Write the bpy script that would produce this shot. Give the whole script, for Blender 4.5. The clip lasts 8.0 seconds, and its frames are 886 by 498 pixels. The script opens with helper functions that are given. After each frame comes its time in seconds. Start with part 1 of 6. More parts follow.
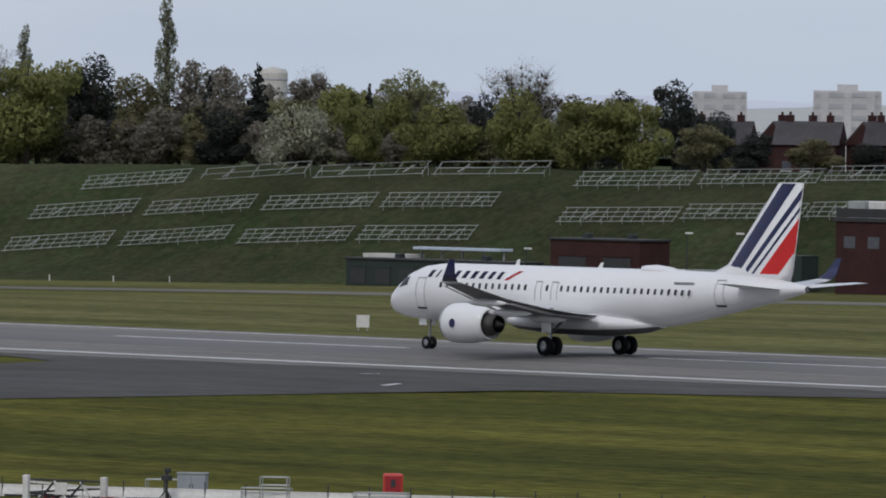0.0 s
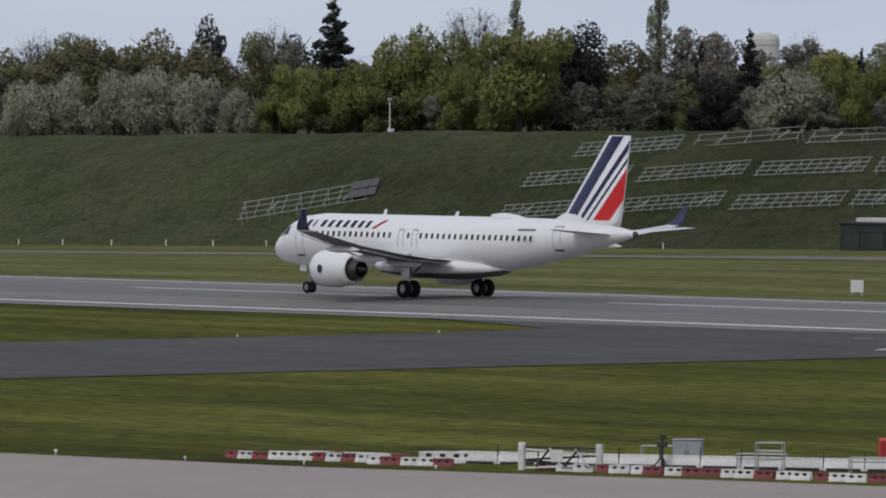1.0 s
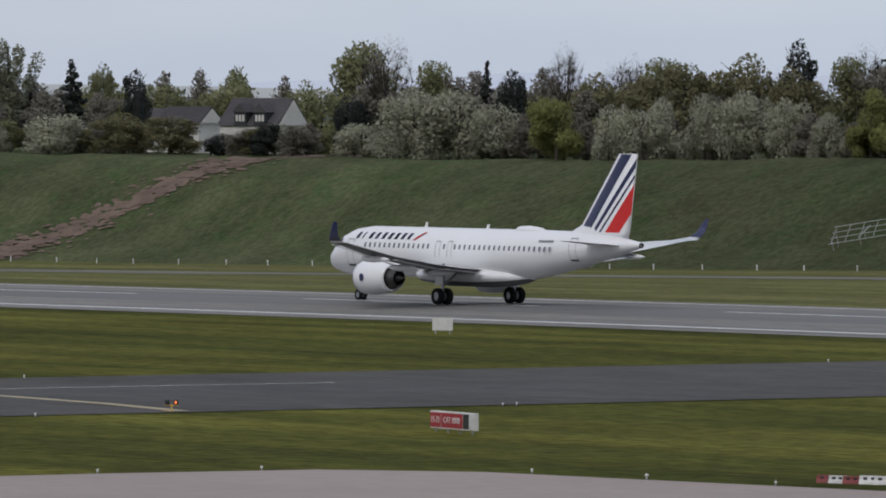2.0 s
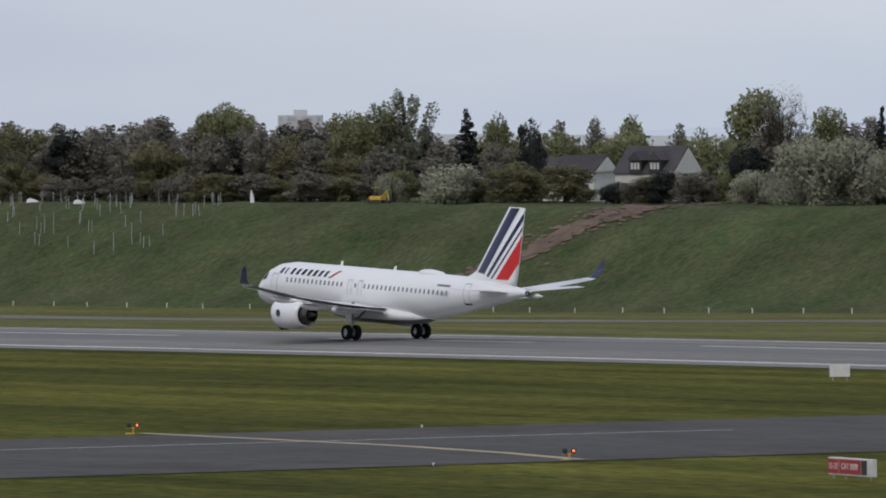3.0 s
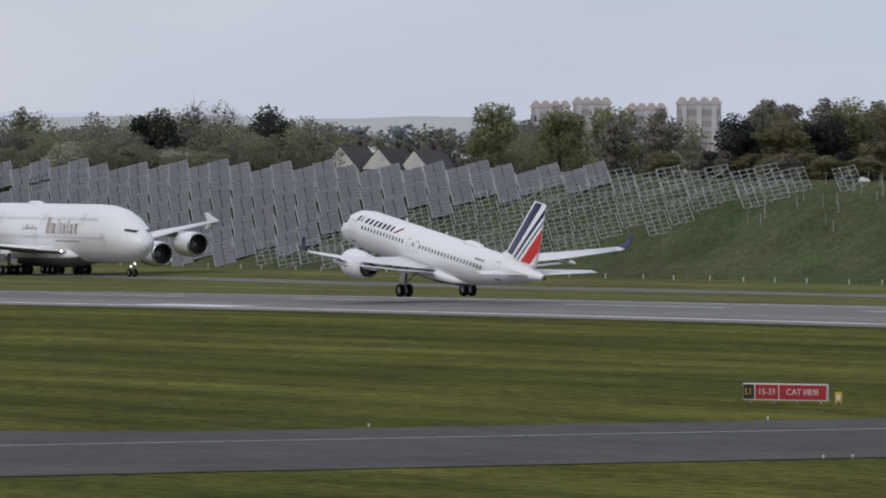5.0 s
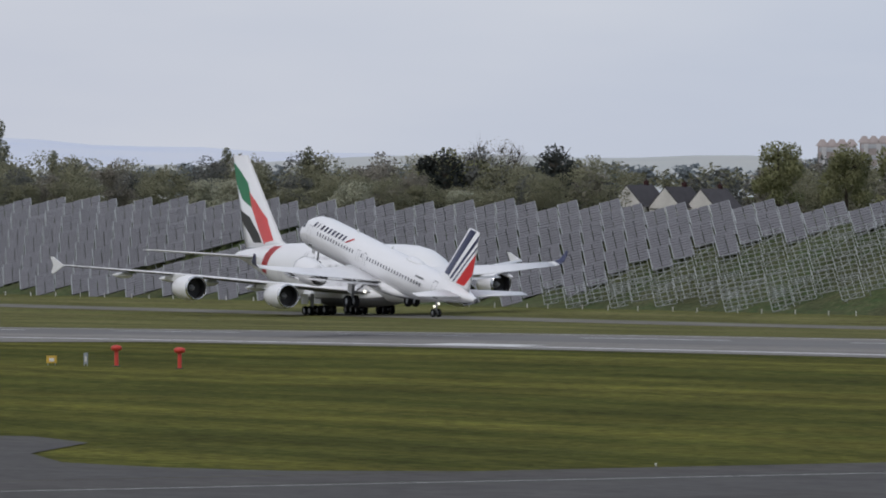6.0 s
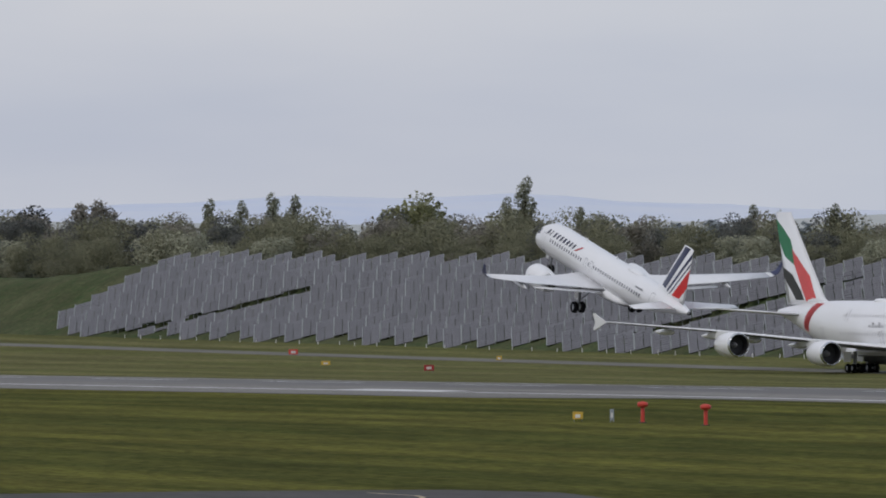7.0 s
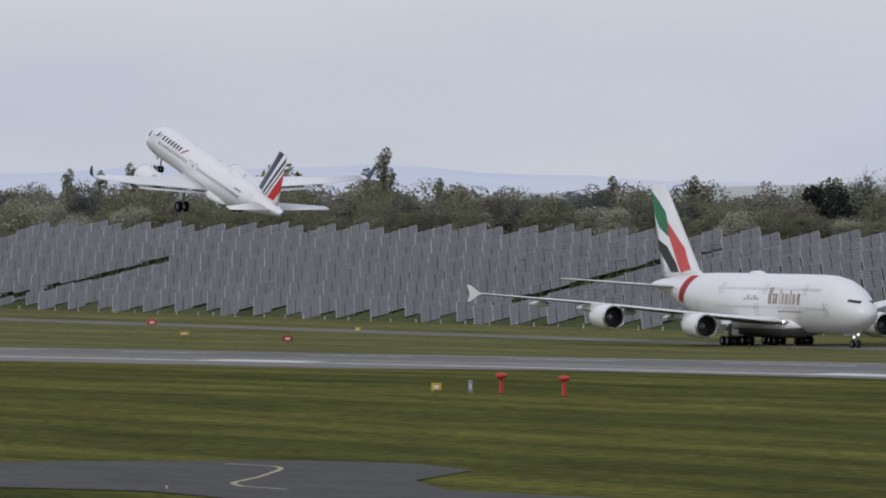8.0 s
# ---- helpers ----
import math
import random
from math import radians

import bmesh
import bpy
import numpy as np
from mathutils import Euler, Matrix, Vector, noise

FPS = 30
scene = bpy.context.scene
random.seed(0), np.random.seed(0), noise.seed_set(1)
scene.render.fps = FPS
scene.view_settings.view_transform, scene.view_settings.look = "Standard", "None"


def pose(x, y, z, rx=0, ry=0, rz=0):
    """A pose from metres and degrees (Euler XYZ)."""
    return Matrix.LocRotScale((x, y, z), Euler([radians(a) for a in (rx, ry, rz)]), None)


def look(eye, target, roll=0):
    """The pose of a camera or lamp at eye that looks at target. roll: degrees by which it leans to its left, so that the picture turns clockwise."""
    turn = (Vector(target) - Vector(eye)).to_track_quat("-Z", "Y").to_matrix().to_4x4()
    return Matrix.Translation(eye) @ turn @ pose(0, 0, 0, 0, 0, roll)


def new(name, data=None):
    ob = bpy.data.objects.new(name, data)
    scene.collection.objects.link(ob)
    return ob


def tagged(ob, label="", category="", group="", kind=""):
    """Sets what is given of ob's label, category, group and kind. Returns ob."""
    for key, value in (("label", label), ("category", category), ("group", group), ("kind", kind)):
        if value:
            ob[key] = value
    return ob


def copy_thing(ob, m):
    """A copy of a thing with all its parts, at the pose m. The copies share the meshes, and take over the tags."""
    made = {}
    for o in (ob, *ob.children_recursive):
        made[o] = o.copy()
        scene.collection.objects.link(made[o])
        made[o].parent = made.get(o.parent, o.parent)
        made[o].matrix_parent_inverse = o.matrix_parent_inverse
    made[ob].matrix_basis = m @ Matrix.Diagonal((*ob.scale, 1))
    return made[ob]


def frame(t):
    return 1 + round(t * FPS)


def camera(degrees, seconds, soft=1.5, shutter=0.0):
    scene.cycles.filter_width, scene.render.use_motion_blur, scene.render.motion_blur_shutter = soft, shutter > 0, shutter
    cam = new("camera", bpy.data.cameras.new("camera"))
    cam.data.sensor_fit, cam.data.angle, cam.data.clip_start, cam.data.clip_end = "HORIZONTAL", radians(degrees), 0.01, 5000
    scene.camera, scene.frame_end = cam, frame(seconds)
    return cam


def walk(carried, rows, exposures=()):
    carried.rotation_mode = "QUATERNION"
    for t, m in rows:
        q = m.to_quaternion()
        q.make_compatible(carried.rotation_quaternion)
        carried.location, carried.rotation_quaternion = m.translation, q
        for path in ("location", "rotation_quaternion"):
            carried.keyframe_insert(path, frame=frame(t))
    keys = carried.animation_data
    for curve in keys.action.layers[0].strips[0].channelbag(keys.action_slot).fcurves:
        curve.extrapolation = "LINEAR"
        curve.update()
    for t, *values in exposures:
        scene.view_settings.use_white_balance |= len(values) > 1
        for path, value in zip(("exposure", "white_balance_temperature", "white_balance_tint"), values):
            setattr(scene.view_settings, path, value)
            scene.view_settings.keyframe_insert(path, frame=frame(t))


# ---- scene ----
EYE = (0.0, 0.0, 16.58)


def aim(yaw, pitch, roll):
    """Camera pose on the viewing terrace: degrees left of north, above level, and lean."""
    return pose(*EYE, 90 + pitch, 0, yaw) @ pose(0, 0, 0, 0, 0, roll)


cam = camera(5.393, 8.0, soft=1.9)
walk(cam, [
    (0.0, aim(46.818, -0.912, 0.749)),
    (0.5, aim(48.174, -1.216, 0.564)),
    (1.0, aim(49.822, -1.142, 0.191)),
    (1.2, aim(50.754, -1.136, 0.039)),
    (2.3, aim(54.139, -0.917, 0.182)),
    (2.5, aim(54.612, -0.853, 0.072)),
    (3.0, aim(55.834, -0.706, -0.391)),
    (3.5, aim(56.938, -0.696, -0.133)),
    (4.0, aim(58.005, -0.661, -0.077)),
    (4.2, aim(58.838, -0.759, -0.141)),
    (5.3, aim(61.602, -0.784, -0.087)),
    (5.5, aim(61.881, -0.785, -0.095)),
    (5.9, aim(62.567, -0.708, 0.110)),
    (6.0, aim(62.870, -0.568, -0.233)),
    (6.2, aim(63.790, -0.413, -0.228)),
    (6.3, aim(64.325, -0.513, -0.452)),
    (6.5, aim(64.581, -0.146, -0.093)),
    (6.7, aim(65.277, -0.286, -0.677)),
    (7.0, aim(66.076, -0.214, -0.073)),
    (7.3, aim(65.427, -0.632, -0.229)),
    (7.5, aim(65.407, -0.513, -0.189)),
    (8.0, aim(65.217, -0.391, 0.099)),
], exposures=((0.0, -0.2), (0.5, -0.42), (1.0, -0.2), (2.5, -0.16), (4.0, -0.1), (5.5, -0.1), (6.5, -0.16), (7.0, -0.24), (7.5, -0.16), (8.0, -0.14)))

# ---- daylight ----
world = bpy.data.worlds.new("overcast_sky")
scene.world = world
world.use_nodes = True
wn, wl = world.node_tree.nodes, world.node_tree.links
wn.clear()
SUN_EL, SUN_ROT = radians(42), radians(200)
sky = wn.new("ShaderNodeTexSky")
sky.sky_type, sky.sun_disc = "NISHITA", False
sky.sun_elevation, sky.sun_rotation = SUN_EL, SUN_ROT
co = wn.new("ShaderNodeTexCoord")
mp = wn.new("ShaderNodeMapping")
mp.inputs["Scale"].default_value = (3, 3, 14)
nz = wn.new("ShaderNodeTexNoise")
nz.inputs["Scale"].default_value, nz.inputs["Detail"].default_value = 2.2, 5
cr = wn.new("ShaderNodeValToRGB")
cr.color_ramp.elements[0].position, cr.color_ramp.elements[0].color = 0.32, (5.85, 6.35, 7.75, 1)
cr.color_ramp.elements[1].position, cr.color_ramp.elements[1].color = 0.68, (7.55, 7.75, 8.55, 1)
mix = wn.new("ShaderNodeMix")
mix.data_type = "RGBA"
mix.inputs[0].default_value = 0.85
bg = wn.new("ShaderNodeBackground")
bg.inputs["Strength"].default_value = 0.1
out = wn.new("ShaderNodeOutputWorld")
wl.new(co.outputs["Generated"], mp.inputs["Vector"])
wl.new(mp.outputs["Vector"], nz.inputs["Vector"])
wl.new(nz.outputs["Fac"], cr.inputs["Fac"])
wl.new(sky.outputs[0], mix.inputs[6])
wl.new(cr.outputs["Color"], mix.inputs[7])
# the cloud thins to a bluer sky in the north
axes = wn.new("ShaderNodeSeparateXYZ")
north = wn.new("ShaderNodeMapRange")
north.inputs[1].default_value, north.inputs[2].default_value = 0.40, 0.70
blue = wn.new("ShaderNodeMix")
blue.data_type, blue.blend_type = "RGBA", "MULTIPLY"
blue.inputs[7].default_value = (0.92, 1.0, 1.05, 1)
wl.new(co.outputs["Generated"], axes.inputs[0])
wl.new(axes.outputs["Y"], north.inputs[0])
wl.new(north.outputs[0], blue.inputs[0])
wl.new(mix.outputs[2], blue.inputs[6])
wl.new(blue.outputs[2], bg.inputs["Color"])
wl.new(bg.outputs[0], out.inputs[0])
sun_data = bpy.data.lights.new("sun", "SUN")
sun_data.energy, sun_data.angle, sun_data.color = 1.1, radians(14), (1, 0.96, 0.9)
sun = new("sun", sun_data)
sun.matrix_world = look((0, 0, 300), (0 - 120, 190, 300 - 200))

# ---- materials ----
def material(name, color, rough=0.6, metal=0.0, var=0.0, scale=1.0, var2=0.0, scale2=10.0, bump=0.0, stretch=(1, 1, 1), tint=None, random=0.0, island=0.0, coat=0.0, bands=None, spec=None, leafy=0.0, sharp=0.15, relief=0.1, mottle=()):
    """A surface with variation at two scales; tint is the colour that the variation leans to."""
    m = bpy.data.materials.new(name)
    m.use_nodes = True
    n, l = m.node_tree.nodes, m.node_tree.links
    b = n["Principled BSDF"]
    b.inputs["Roughness"].default_value, b.inputs["Metallic"].default_value = rough, metal
    b.inputs["Coat Weight"].default_value = coat
    if rough >= 0.7:
        b.inputs["Specular IOR Level"].default_value = 0.12
    if spec is not None:
        b.inputs["Specular IOR Level"].default_value = spec
    base = n.new("ShaderNodeRGB")
    base.outputs[0].default_value = (*color, 1)
    socket = base.outputs[0]
    tint = tint or tuple(c * 0.55 for c in color)
    if var or var2 or bump:
        tc = n.new("ShaderNodeTexCoord")
        mpn = n.new("ShaderNodeMapping")
        mpn.inputs["Scale"].default_value = stretch
        l.new(tc.outputs["Object"], mpn.inputs["Vector"])
    for amount, sc in ((var, scale), (var2, scale2)):
        if amount:
            tex = n.new("ShaderNodeTexNoise")
            tex.inputs["Scale"].default_value, tex.inputs["Detail"].default_value = sc, 6
            l.new(mpn.outputs["Vector"], tex.inputs["Vector"])
            rng = n.new("ShaderNodeMapRange")
            rng.inputs[1].default_value, rng.inputs[2].default_value = 0.5 - sharp, 0.5 + sharp
            tex.inputs["Roughness"].default_value = 0.72 if sharp < 0.15 else 0.5
            rng.inputs[3].default_value, rng.inputs[4].default_value = 0, amount
            l.new(tex.outputs["Fac"], rng.inputs[0])
            mx = n.new("ShaderNodeMix")
            mx.data_type = "RGBA"
            mx.inputs[7].default_value = (*tint, 1)
            l.new(rng.outputs[0], mx.inputs[0])
            l.new(socket, mx.inputs[6])
            socket = mx.outputs[2]
    for amount, period, soft, col in bands or ():
        wv = n.new("ShaderNodeTexWave")
        wv.wave_type, wv.bands_direction = "BANDS", "Y"
        wv.inputs["Scale"].default_value, wv.inputs["Distortion"].default_value = 0.314 / period, soft
        wv.inputs["Detail"].default_value, wv.inputs["Detail Scale"].default_value = 3, 0.25
        l.new(mpn.outputs["Vector"], wv.inputs["Vector"])
        rng = n.new("ShaderNodeMapRange")
        rng.inputs[3].default_value, rng.inputs[4].default_value = 0, amount
        l.new(wv.outputs["Fac"], rng.inputs[0])
        mx = n.new("ShaderNodeMix")
        mx.data_type = "RGBA"
        mx.inputs[7].default_value = (*col, 1)
        l.new(rng.outputs[0], mx.inputs[0])
        l.new(socket, mx.inputs[6])
        socket = mx.outputs[2]
    for amount, sc, along in mottle:
        stretched = n.new("ShaderNodeMapping")
        stretched.inputs["Scale"].default_value = (along, 1, 1)
        l.new(tc.outputs["Object"], stretched.inputs["Vector"])
        tex = n.new("ShaderNodeTexNoise")
        tex.inputs["Scale"].default_value, tex.inputs["Detail"].default_value, tex.inputs["Roughness"].default_value = sc, 5, 0.7
        l.new(stretched.outputs["Vector"], tex.inputs["Vector"])
        rng = n.new("ShaderNodeMapRange")
        rng.inputs[1].default_value, rng.inputs[2].default_value = 0.36, 0.64
        rng.inputs[3].default_value, rng.inputs[4].default_value = 1 - amount, 1 + amount
        l.new(tex.outputs["Fac"], rng.inputs[0])
        hs = n.new("ShaderNodeHueSaturation")
        l.new(rng.outputs[0], hs.inputs["Value"])
        l.new(socket, hs.inputs["Color"])
        socket = hs.outputs[0]
    for amount, kind in ((random, "o"), (island, "i")):
        if amount:
            if kind == "o":
                src = n.new("ShaderNodeObjectInfo").outputs["Random"]
            else:
                src = n.new("ShaderNodeNewGeometry").outputs["Random Per Island"]
            rng = n.new("ShaderNodeMapRange")
            rng.inputs[3].default_value, rng.inputs[4].default_value = 1 - amount, 1 + amount
            l.new(src, rng.inputs[0])
            hs = n.new("ShaderNodeHueSaturation")
            l.new(rng.outputs[0], hs.inputs["Value"])
            l.new(socket, hs.inputs["Color"])
            socket = hs.outputs[0]
    l.new(socket, b.inputs["Base Color"])
    if leafy:
        tr = n.new("ShaderNodeBsdfTranslucent")
        ms = n.new("ShaderNodeMixShader")
        ms.inputs[0].default_value = leafy
        l.new(socket, tr.inputs["Color"])
        l.new(b.outputs[0], ms.inputs[1])
        l.new(tr.outputs[0], ms.inputs[2])
        l.new(ms.outputs[0], n["Material Output"].inputs["Surface"])
    if bump:
        tex = n.new("ShaderNodeTexNoise")
        tex.inputs["Scale"].default_value, tex.inputs["Detail"].default_value = scale2, 4
        l.new(mpn.outputs["Vector"], tex.inputs["Vector"])
        bp = n.new("ShaderNodeBump")
        bp.inputs["Strength"].default_value, bp.inputs["Distance"].default_value = bump, relief
        l.new(tex.outputs["Fac"], bp.inputs["Height"])
        l.new(bp.outputs[0], b.inputs["Normal"])
    return m


def glow(name, color, strength):
    m = material(name, color, 0.3)
    b = m.node_tree.nodes["Principled BSDF"]
    b.inputs["Emission Color"].default_value, b.inputs["Emission Strength"].default_value = (*color, 1), strength
    return m


GRASS = material("dry_mown_grass", (0.120, 0.122, 0.040), 0.95, var=0.7, scale=0.02, var2=0.6, scale2=0.4, bump=0.9, stretch=(0.6, 0.7, 1), tint=(0.145, 0.132, 0.06), spec=0.02, bands=((0.5, 26, 3, (0.075, 0.085, 0.025)),), sharp=0.1, relief=0.3, mottle=((0.25, 0.09, 0.3), (0.35, 0.9, 0.6)))
GRASS_NEAR = material("striped_mown_grass", (0.050, 0.060, 0.011), 0.95, var=0.7, scale=0.03, var2=0.75, scale2=0.55, bump=1.0, stretch=(0.25, 0.7, 1), tint=(0.100, 0.096, 0.022), spec=0.02, bands=((0.8, 9.5, 0.9, (0.122, 0.116, 0.024)), (0.5, 37, 3, (0.030, 0.040, 0.008))), sharp=0.1, relief=0.3, mottle=((0.3, 0.11, 0.25), (0.45, 1.1, 0.5)))
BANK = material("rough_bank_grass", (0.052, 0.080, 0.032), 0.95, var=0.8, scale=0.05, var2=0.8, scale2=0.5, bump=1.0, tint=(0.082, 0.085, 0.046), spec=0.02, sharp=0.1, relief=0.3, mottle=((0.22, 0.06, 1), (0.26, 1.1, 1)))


def darken_along_x(m, x0, x1, value):
    """Darkens the colour from x0 to x1, raggedly."""
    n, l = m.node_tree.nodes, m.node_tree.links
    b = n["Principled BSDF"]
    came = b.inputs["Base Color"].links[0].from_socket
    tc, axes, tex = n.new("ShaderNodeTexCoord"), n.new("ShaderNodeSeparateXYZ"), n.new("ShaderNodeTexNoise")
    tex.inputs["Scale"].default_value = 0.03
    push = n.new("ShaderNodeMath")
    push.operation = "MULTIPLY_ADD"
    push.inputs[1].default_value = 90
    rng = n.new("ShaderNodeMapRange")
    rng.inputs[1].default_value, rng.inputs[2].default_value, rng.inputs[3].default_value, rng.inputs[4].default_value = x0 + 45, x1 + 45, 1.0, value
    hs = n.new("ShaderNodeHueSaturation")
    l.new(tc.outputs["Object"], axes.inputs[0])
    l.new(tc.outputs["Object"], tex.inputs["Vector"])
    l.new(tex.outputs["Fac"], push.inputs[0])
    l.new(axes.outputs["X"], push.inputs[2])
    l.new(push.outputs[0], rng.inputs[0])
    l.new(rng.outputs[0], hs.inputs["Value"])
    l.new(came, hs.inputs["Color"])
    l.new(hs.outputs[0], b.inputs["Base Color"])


darken_along_x(BANK, -960, -800, 0.58)
SOIL = material("bare_soil", (0.20, 0.145, 0.115), 0.95, var=0.7, scale=0.3, var2=0.5, scale2=1.5, bump=0.8)
ASPHALT = material("runway_asphalt", (0.235, 0.222, 0.205), 0.75, var=0.5, scale=0.03, var2=0.35, scale2=0.5, bump=0.1, stretch=(0.12, 1, 1), tint=(0.135, 0.129, 0.122), spec=0.06, mottle=((0.16, 0.25, 0.05), (0.14, 1.2, 0.4)))
RUBBER = material("rubbered_asphalt", (0.115, 0.111, 0.108), 0.7, var=0.6, scale=0.05, var2=0.4, scale2=0.4, stretch=(0.08, 1, 1), tint=(0.19, 0.183, 0.175))
TAXI = material("taxiway_asphalt", (0.068, 0.064, 0.061), 0.8, var=0.5, scale=0.05, var2=0.4, scale2=0.4, bump=0.1, tint=(0.10, 0.095, 0.09), spec=0.05, mottle=((0.18, 0.15, 0.5), (0.14, 1.0, 0.5)))
TAXI_PALE = material("worn_taxiway_asphalt", (0.082, 0.078, 0.074), 0.8, var=0.5, scale=0.05, var2=0.4, scale2=0.4, tint=(0.085, 0.083, 0.082), spec=0.05, mottle=((0.15, 0.15, 0.5), (0.14, 1.0, 0.5)))
FAR_TAXI = material("weathered_pale_taxiway", (0.175, 0.168, 0.145), 0.85, var=0.5, scale=0.05, var2=0.4, scale2=0.4, tint=(0.15, 0.145, 0.125), spec=0.05, mottle=((0.15, 0.15, 0.3),))
CONCRETE = material("apron_concrete", (0.36, 0.30, 0.275), 0.85, var=0.4, scale=0.08, var2=0.4, scale2=0.8, tint=(0.27, 0.225, 0.205))
LINE = material("worn_white_marking", (0.72, 0.72, 0.70), 0.7, var=0.4, scale=0.2, var2=0.5, scale2=2.0, tint=(0.42, 0.42, 0.42))
YELLOW_LINE = material("worn_yellow_marking", (0.50, 0.42, 0.27), 0.7, var=0.5, scale=0.3, var2=0.4, scale2=2.0)
PAINT = material("white_aircraft_paint", (0.80, 0.80, 0.81), 0.28, var=0.12, scale=0.25, var2=0.08, scale2=2.5, coat=0.3, tint=(0.62, 0.62, 0.62))
WING_GREY = material("grey_wing_paint", (0.80, 0.80, 0.81), 0.35, var=0.15, scale=0.4, var2=0.12, scale2=3.0)
# grey underside paint, darkened further with painted shade
UNDERSIDE_SHADE = material("grey_underside_with_shade", (0.20, 0.20, 0.21), 0.5, var=0.4, scale=0.4, var2=0.3, scale2=3.0)
RIM = material("dark_wheel_rim", (0.05, 0.05, 0.055), 0.6, 0.3, var=0.4, scale=3.0)
# stands for the open gear bay and painted shade under the belly
BELLY = material("shaded_belly_fairing", (0.10, 0.10, 0.11), 0.5, var=0.4, scale=0.6)
NAVY = material("navy_livery_paint", (0.018, 0.025, 0.085), 0.3, var=0.2, scale=1.0)
RED = material("red_livery_paint", (0.62, 0.02, 0.02), 0.35, var=0.2, scale=1.0)
CORAL = material("coral_red_livery_paint", (0.68, 0.075, 0.075), 0.35, var=0.2, scale=1.0)
GREEN = material("green_livery_paint", (0.012, 0.20, 0.085), 0.35, var=0.2, scale=1.0)
BLACK = material("black_livery_paint", (0.012, 0.012, 0.014), 0.35, var=0.2, scale=1.0)
GOLD = material("dull_gold_livery_paint", (0.52, 0.42, 0.36), 0.4, var=0.2, scale=1.0)
GLASS = material("dark_cabin_glass", (0.09, 0.095, 0.115), 0.15, var=0.3, scale=2.0)
CABIN_WIN = material("cabin_window_glass", (0.19, 0.20, 0.23), 0.2, var=0.3, scale=2.0)
SOFTGOLD = material("faint_gold_lettering", (0.62, 0.50, 0.46), 0.4, var=0.2, scale=1.0)
FAINT = material("faint_window_grey", (0.68, 0.68, 0.69), 0.35, var=0.25, scale=2.0)
SEAM = material("grey_seam", (0.42, 0.42, 0.44), 0.5, var=0.3, scale=2.0)
TYRE = material("tyre_rubber", (0.014, 0.014, 0.015), 0.85, var=0.4, scale=3.0)
STEEL = material("gear_steel", (0.33, 0.34, 0.36), 0.35, 0.7, var=0.4, scale=2.0)
BARE = material("bare_metal_lip", (0.62, 0.63, 0.65), 0.25, 0.9, var=0.2, scale=2.0)
INTAKE = material("dark_intake", (0.02, 0.02, 0.022), 0.5, var=0.4, scale=2.0)
EXHAUST = material("scorched_exhaust", (0.09, 0.085, 0.08), 0.4, 0.6, var=0.5, scale=3.0)
LAMP = glow("landing_light", (1, 0.96, 0.86), 1.6)
AMBER = glow("amber_lamp", (1, 0.22, 0.05), 1.5)
GALV = material("galvanised_steel", (0.36, 0.38, 0.37), 0.55, 0.3, var=0.4, scale=2.0, random=0.15)
PURLIN = material("dull_panel_rail", (0.30, 0.30, 0.31), 0.5, 0.3, var=0.4, scale=0.5)
PV = material("solar_glass", (0.056, 0.050, 0.053), 0.32, var=0.35, scale=0.25, var2=0.3, scale2=2.0, tint=(0.09, 0.088, 0.096), random=0.16)
DARK_GREEN = material("dark_green_container_paint", (0.014, 0.03, 0.024), 0.6, var=0.4, scale=0.5, var2=0.3, scale2=4.0)
BRICK = material("dark_red_brick", (0.062, 0.030, 0.029), 0.9, var=0.5, scale=0.6, var2=0.5, scale2=5.0)
ROOF = material("slate_roof", (0.085, 0.08, 0.085), 0.8, var=0.5, scale=0.5, var2=0.5, scale2=4.0, random=0.15)
RENDERW = material("white_render", (0.62, 0.60, 0.56), 0.85, var=0.3, scale=0.4, var2=0.2, scale2=3.0)
# far haze is put into the panel and glazing colours as paleness
TOWER = material("haze_paled_tower_panels", (0.60, 0.59, 0.60), 0.85, var=0.3, scale=0.1, var2=0.2, scale2=1.0)
TOWERB = material("brownish_flats_brick", (0.42, 0.365, 0.35), 0.85, var=0.3, scale=0.1, var2=0.2, scale2=1.0)
TOWERG = material("haze_paled_tower_glazing", (0.44, 0.45, 0.48), 0.6, var=0.3, scale=0.3)
SIGN_RED = material("sign_red", (0.33, 0.014, 0.02), 0.5, var=0.25, scale=2.0)
SIGN_BLACK = material("sign_black", (0.015, 0.015, 0.015), 0.5, var=0.3, scale=2.0)
WHITE = material("white_plastic", (0.72, 0.71, 0.69), 0.6, var=0.5, scale=0.8, var2=0.4, scale2=5.0, tint=(0.42, 0.41, 0.39), random=0.1)
REDPL = material("red_plastic", (0.22, 0.04, 0.04), 0.6, var=0.5, scale=0.8, var2=0.4, scale2=5.0, random=0.15)
POST_RED = material("orange_red_paint", (0.56, 0.05, 0.032), 0.5, var=0.3, scale=2.0)
YELLOW = material("yellow_paint", (0.62, 0.40, 0.05), 0.55, var=0.4, scale=2.0, random=0.1)
CABINET = material("grey_cabinet_paint", (0.30, 0.33, 0.36), 0.55, var=0.35, scale=1.0, var2=0.2, scale2=6.0)
DARK = material("dark_metal", (0.03, 0.032, 0.035), 0.6, var=0.4, scale=1.5)
BARK = material("tree_bark", (0.085, 0.072, 0.06), 0.95, var=0.5, scale=0.8, var2=0.4, scale2=5.0)
LEAF = {}
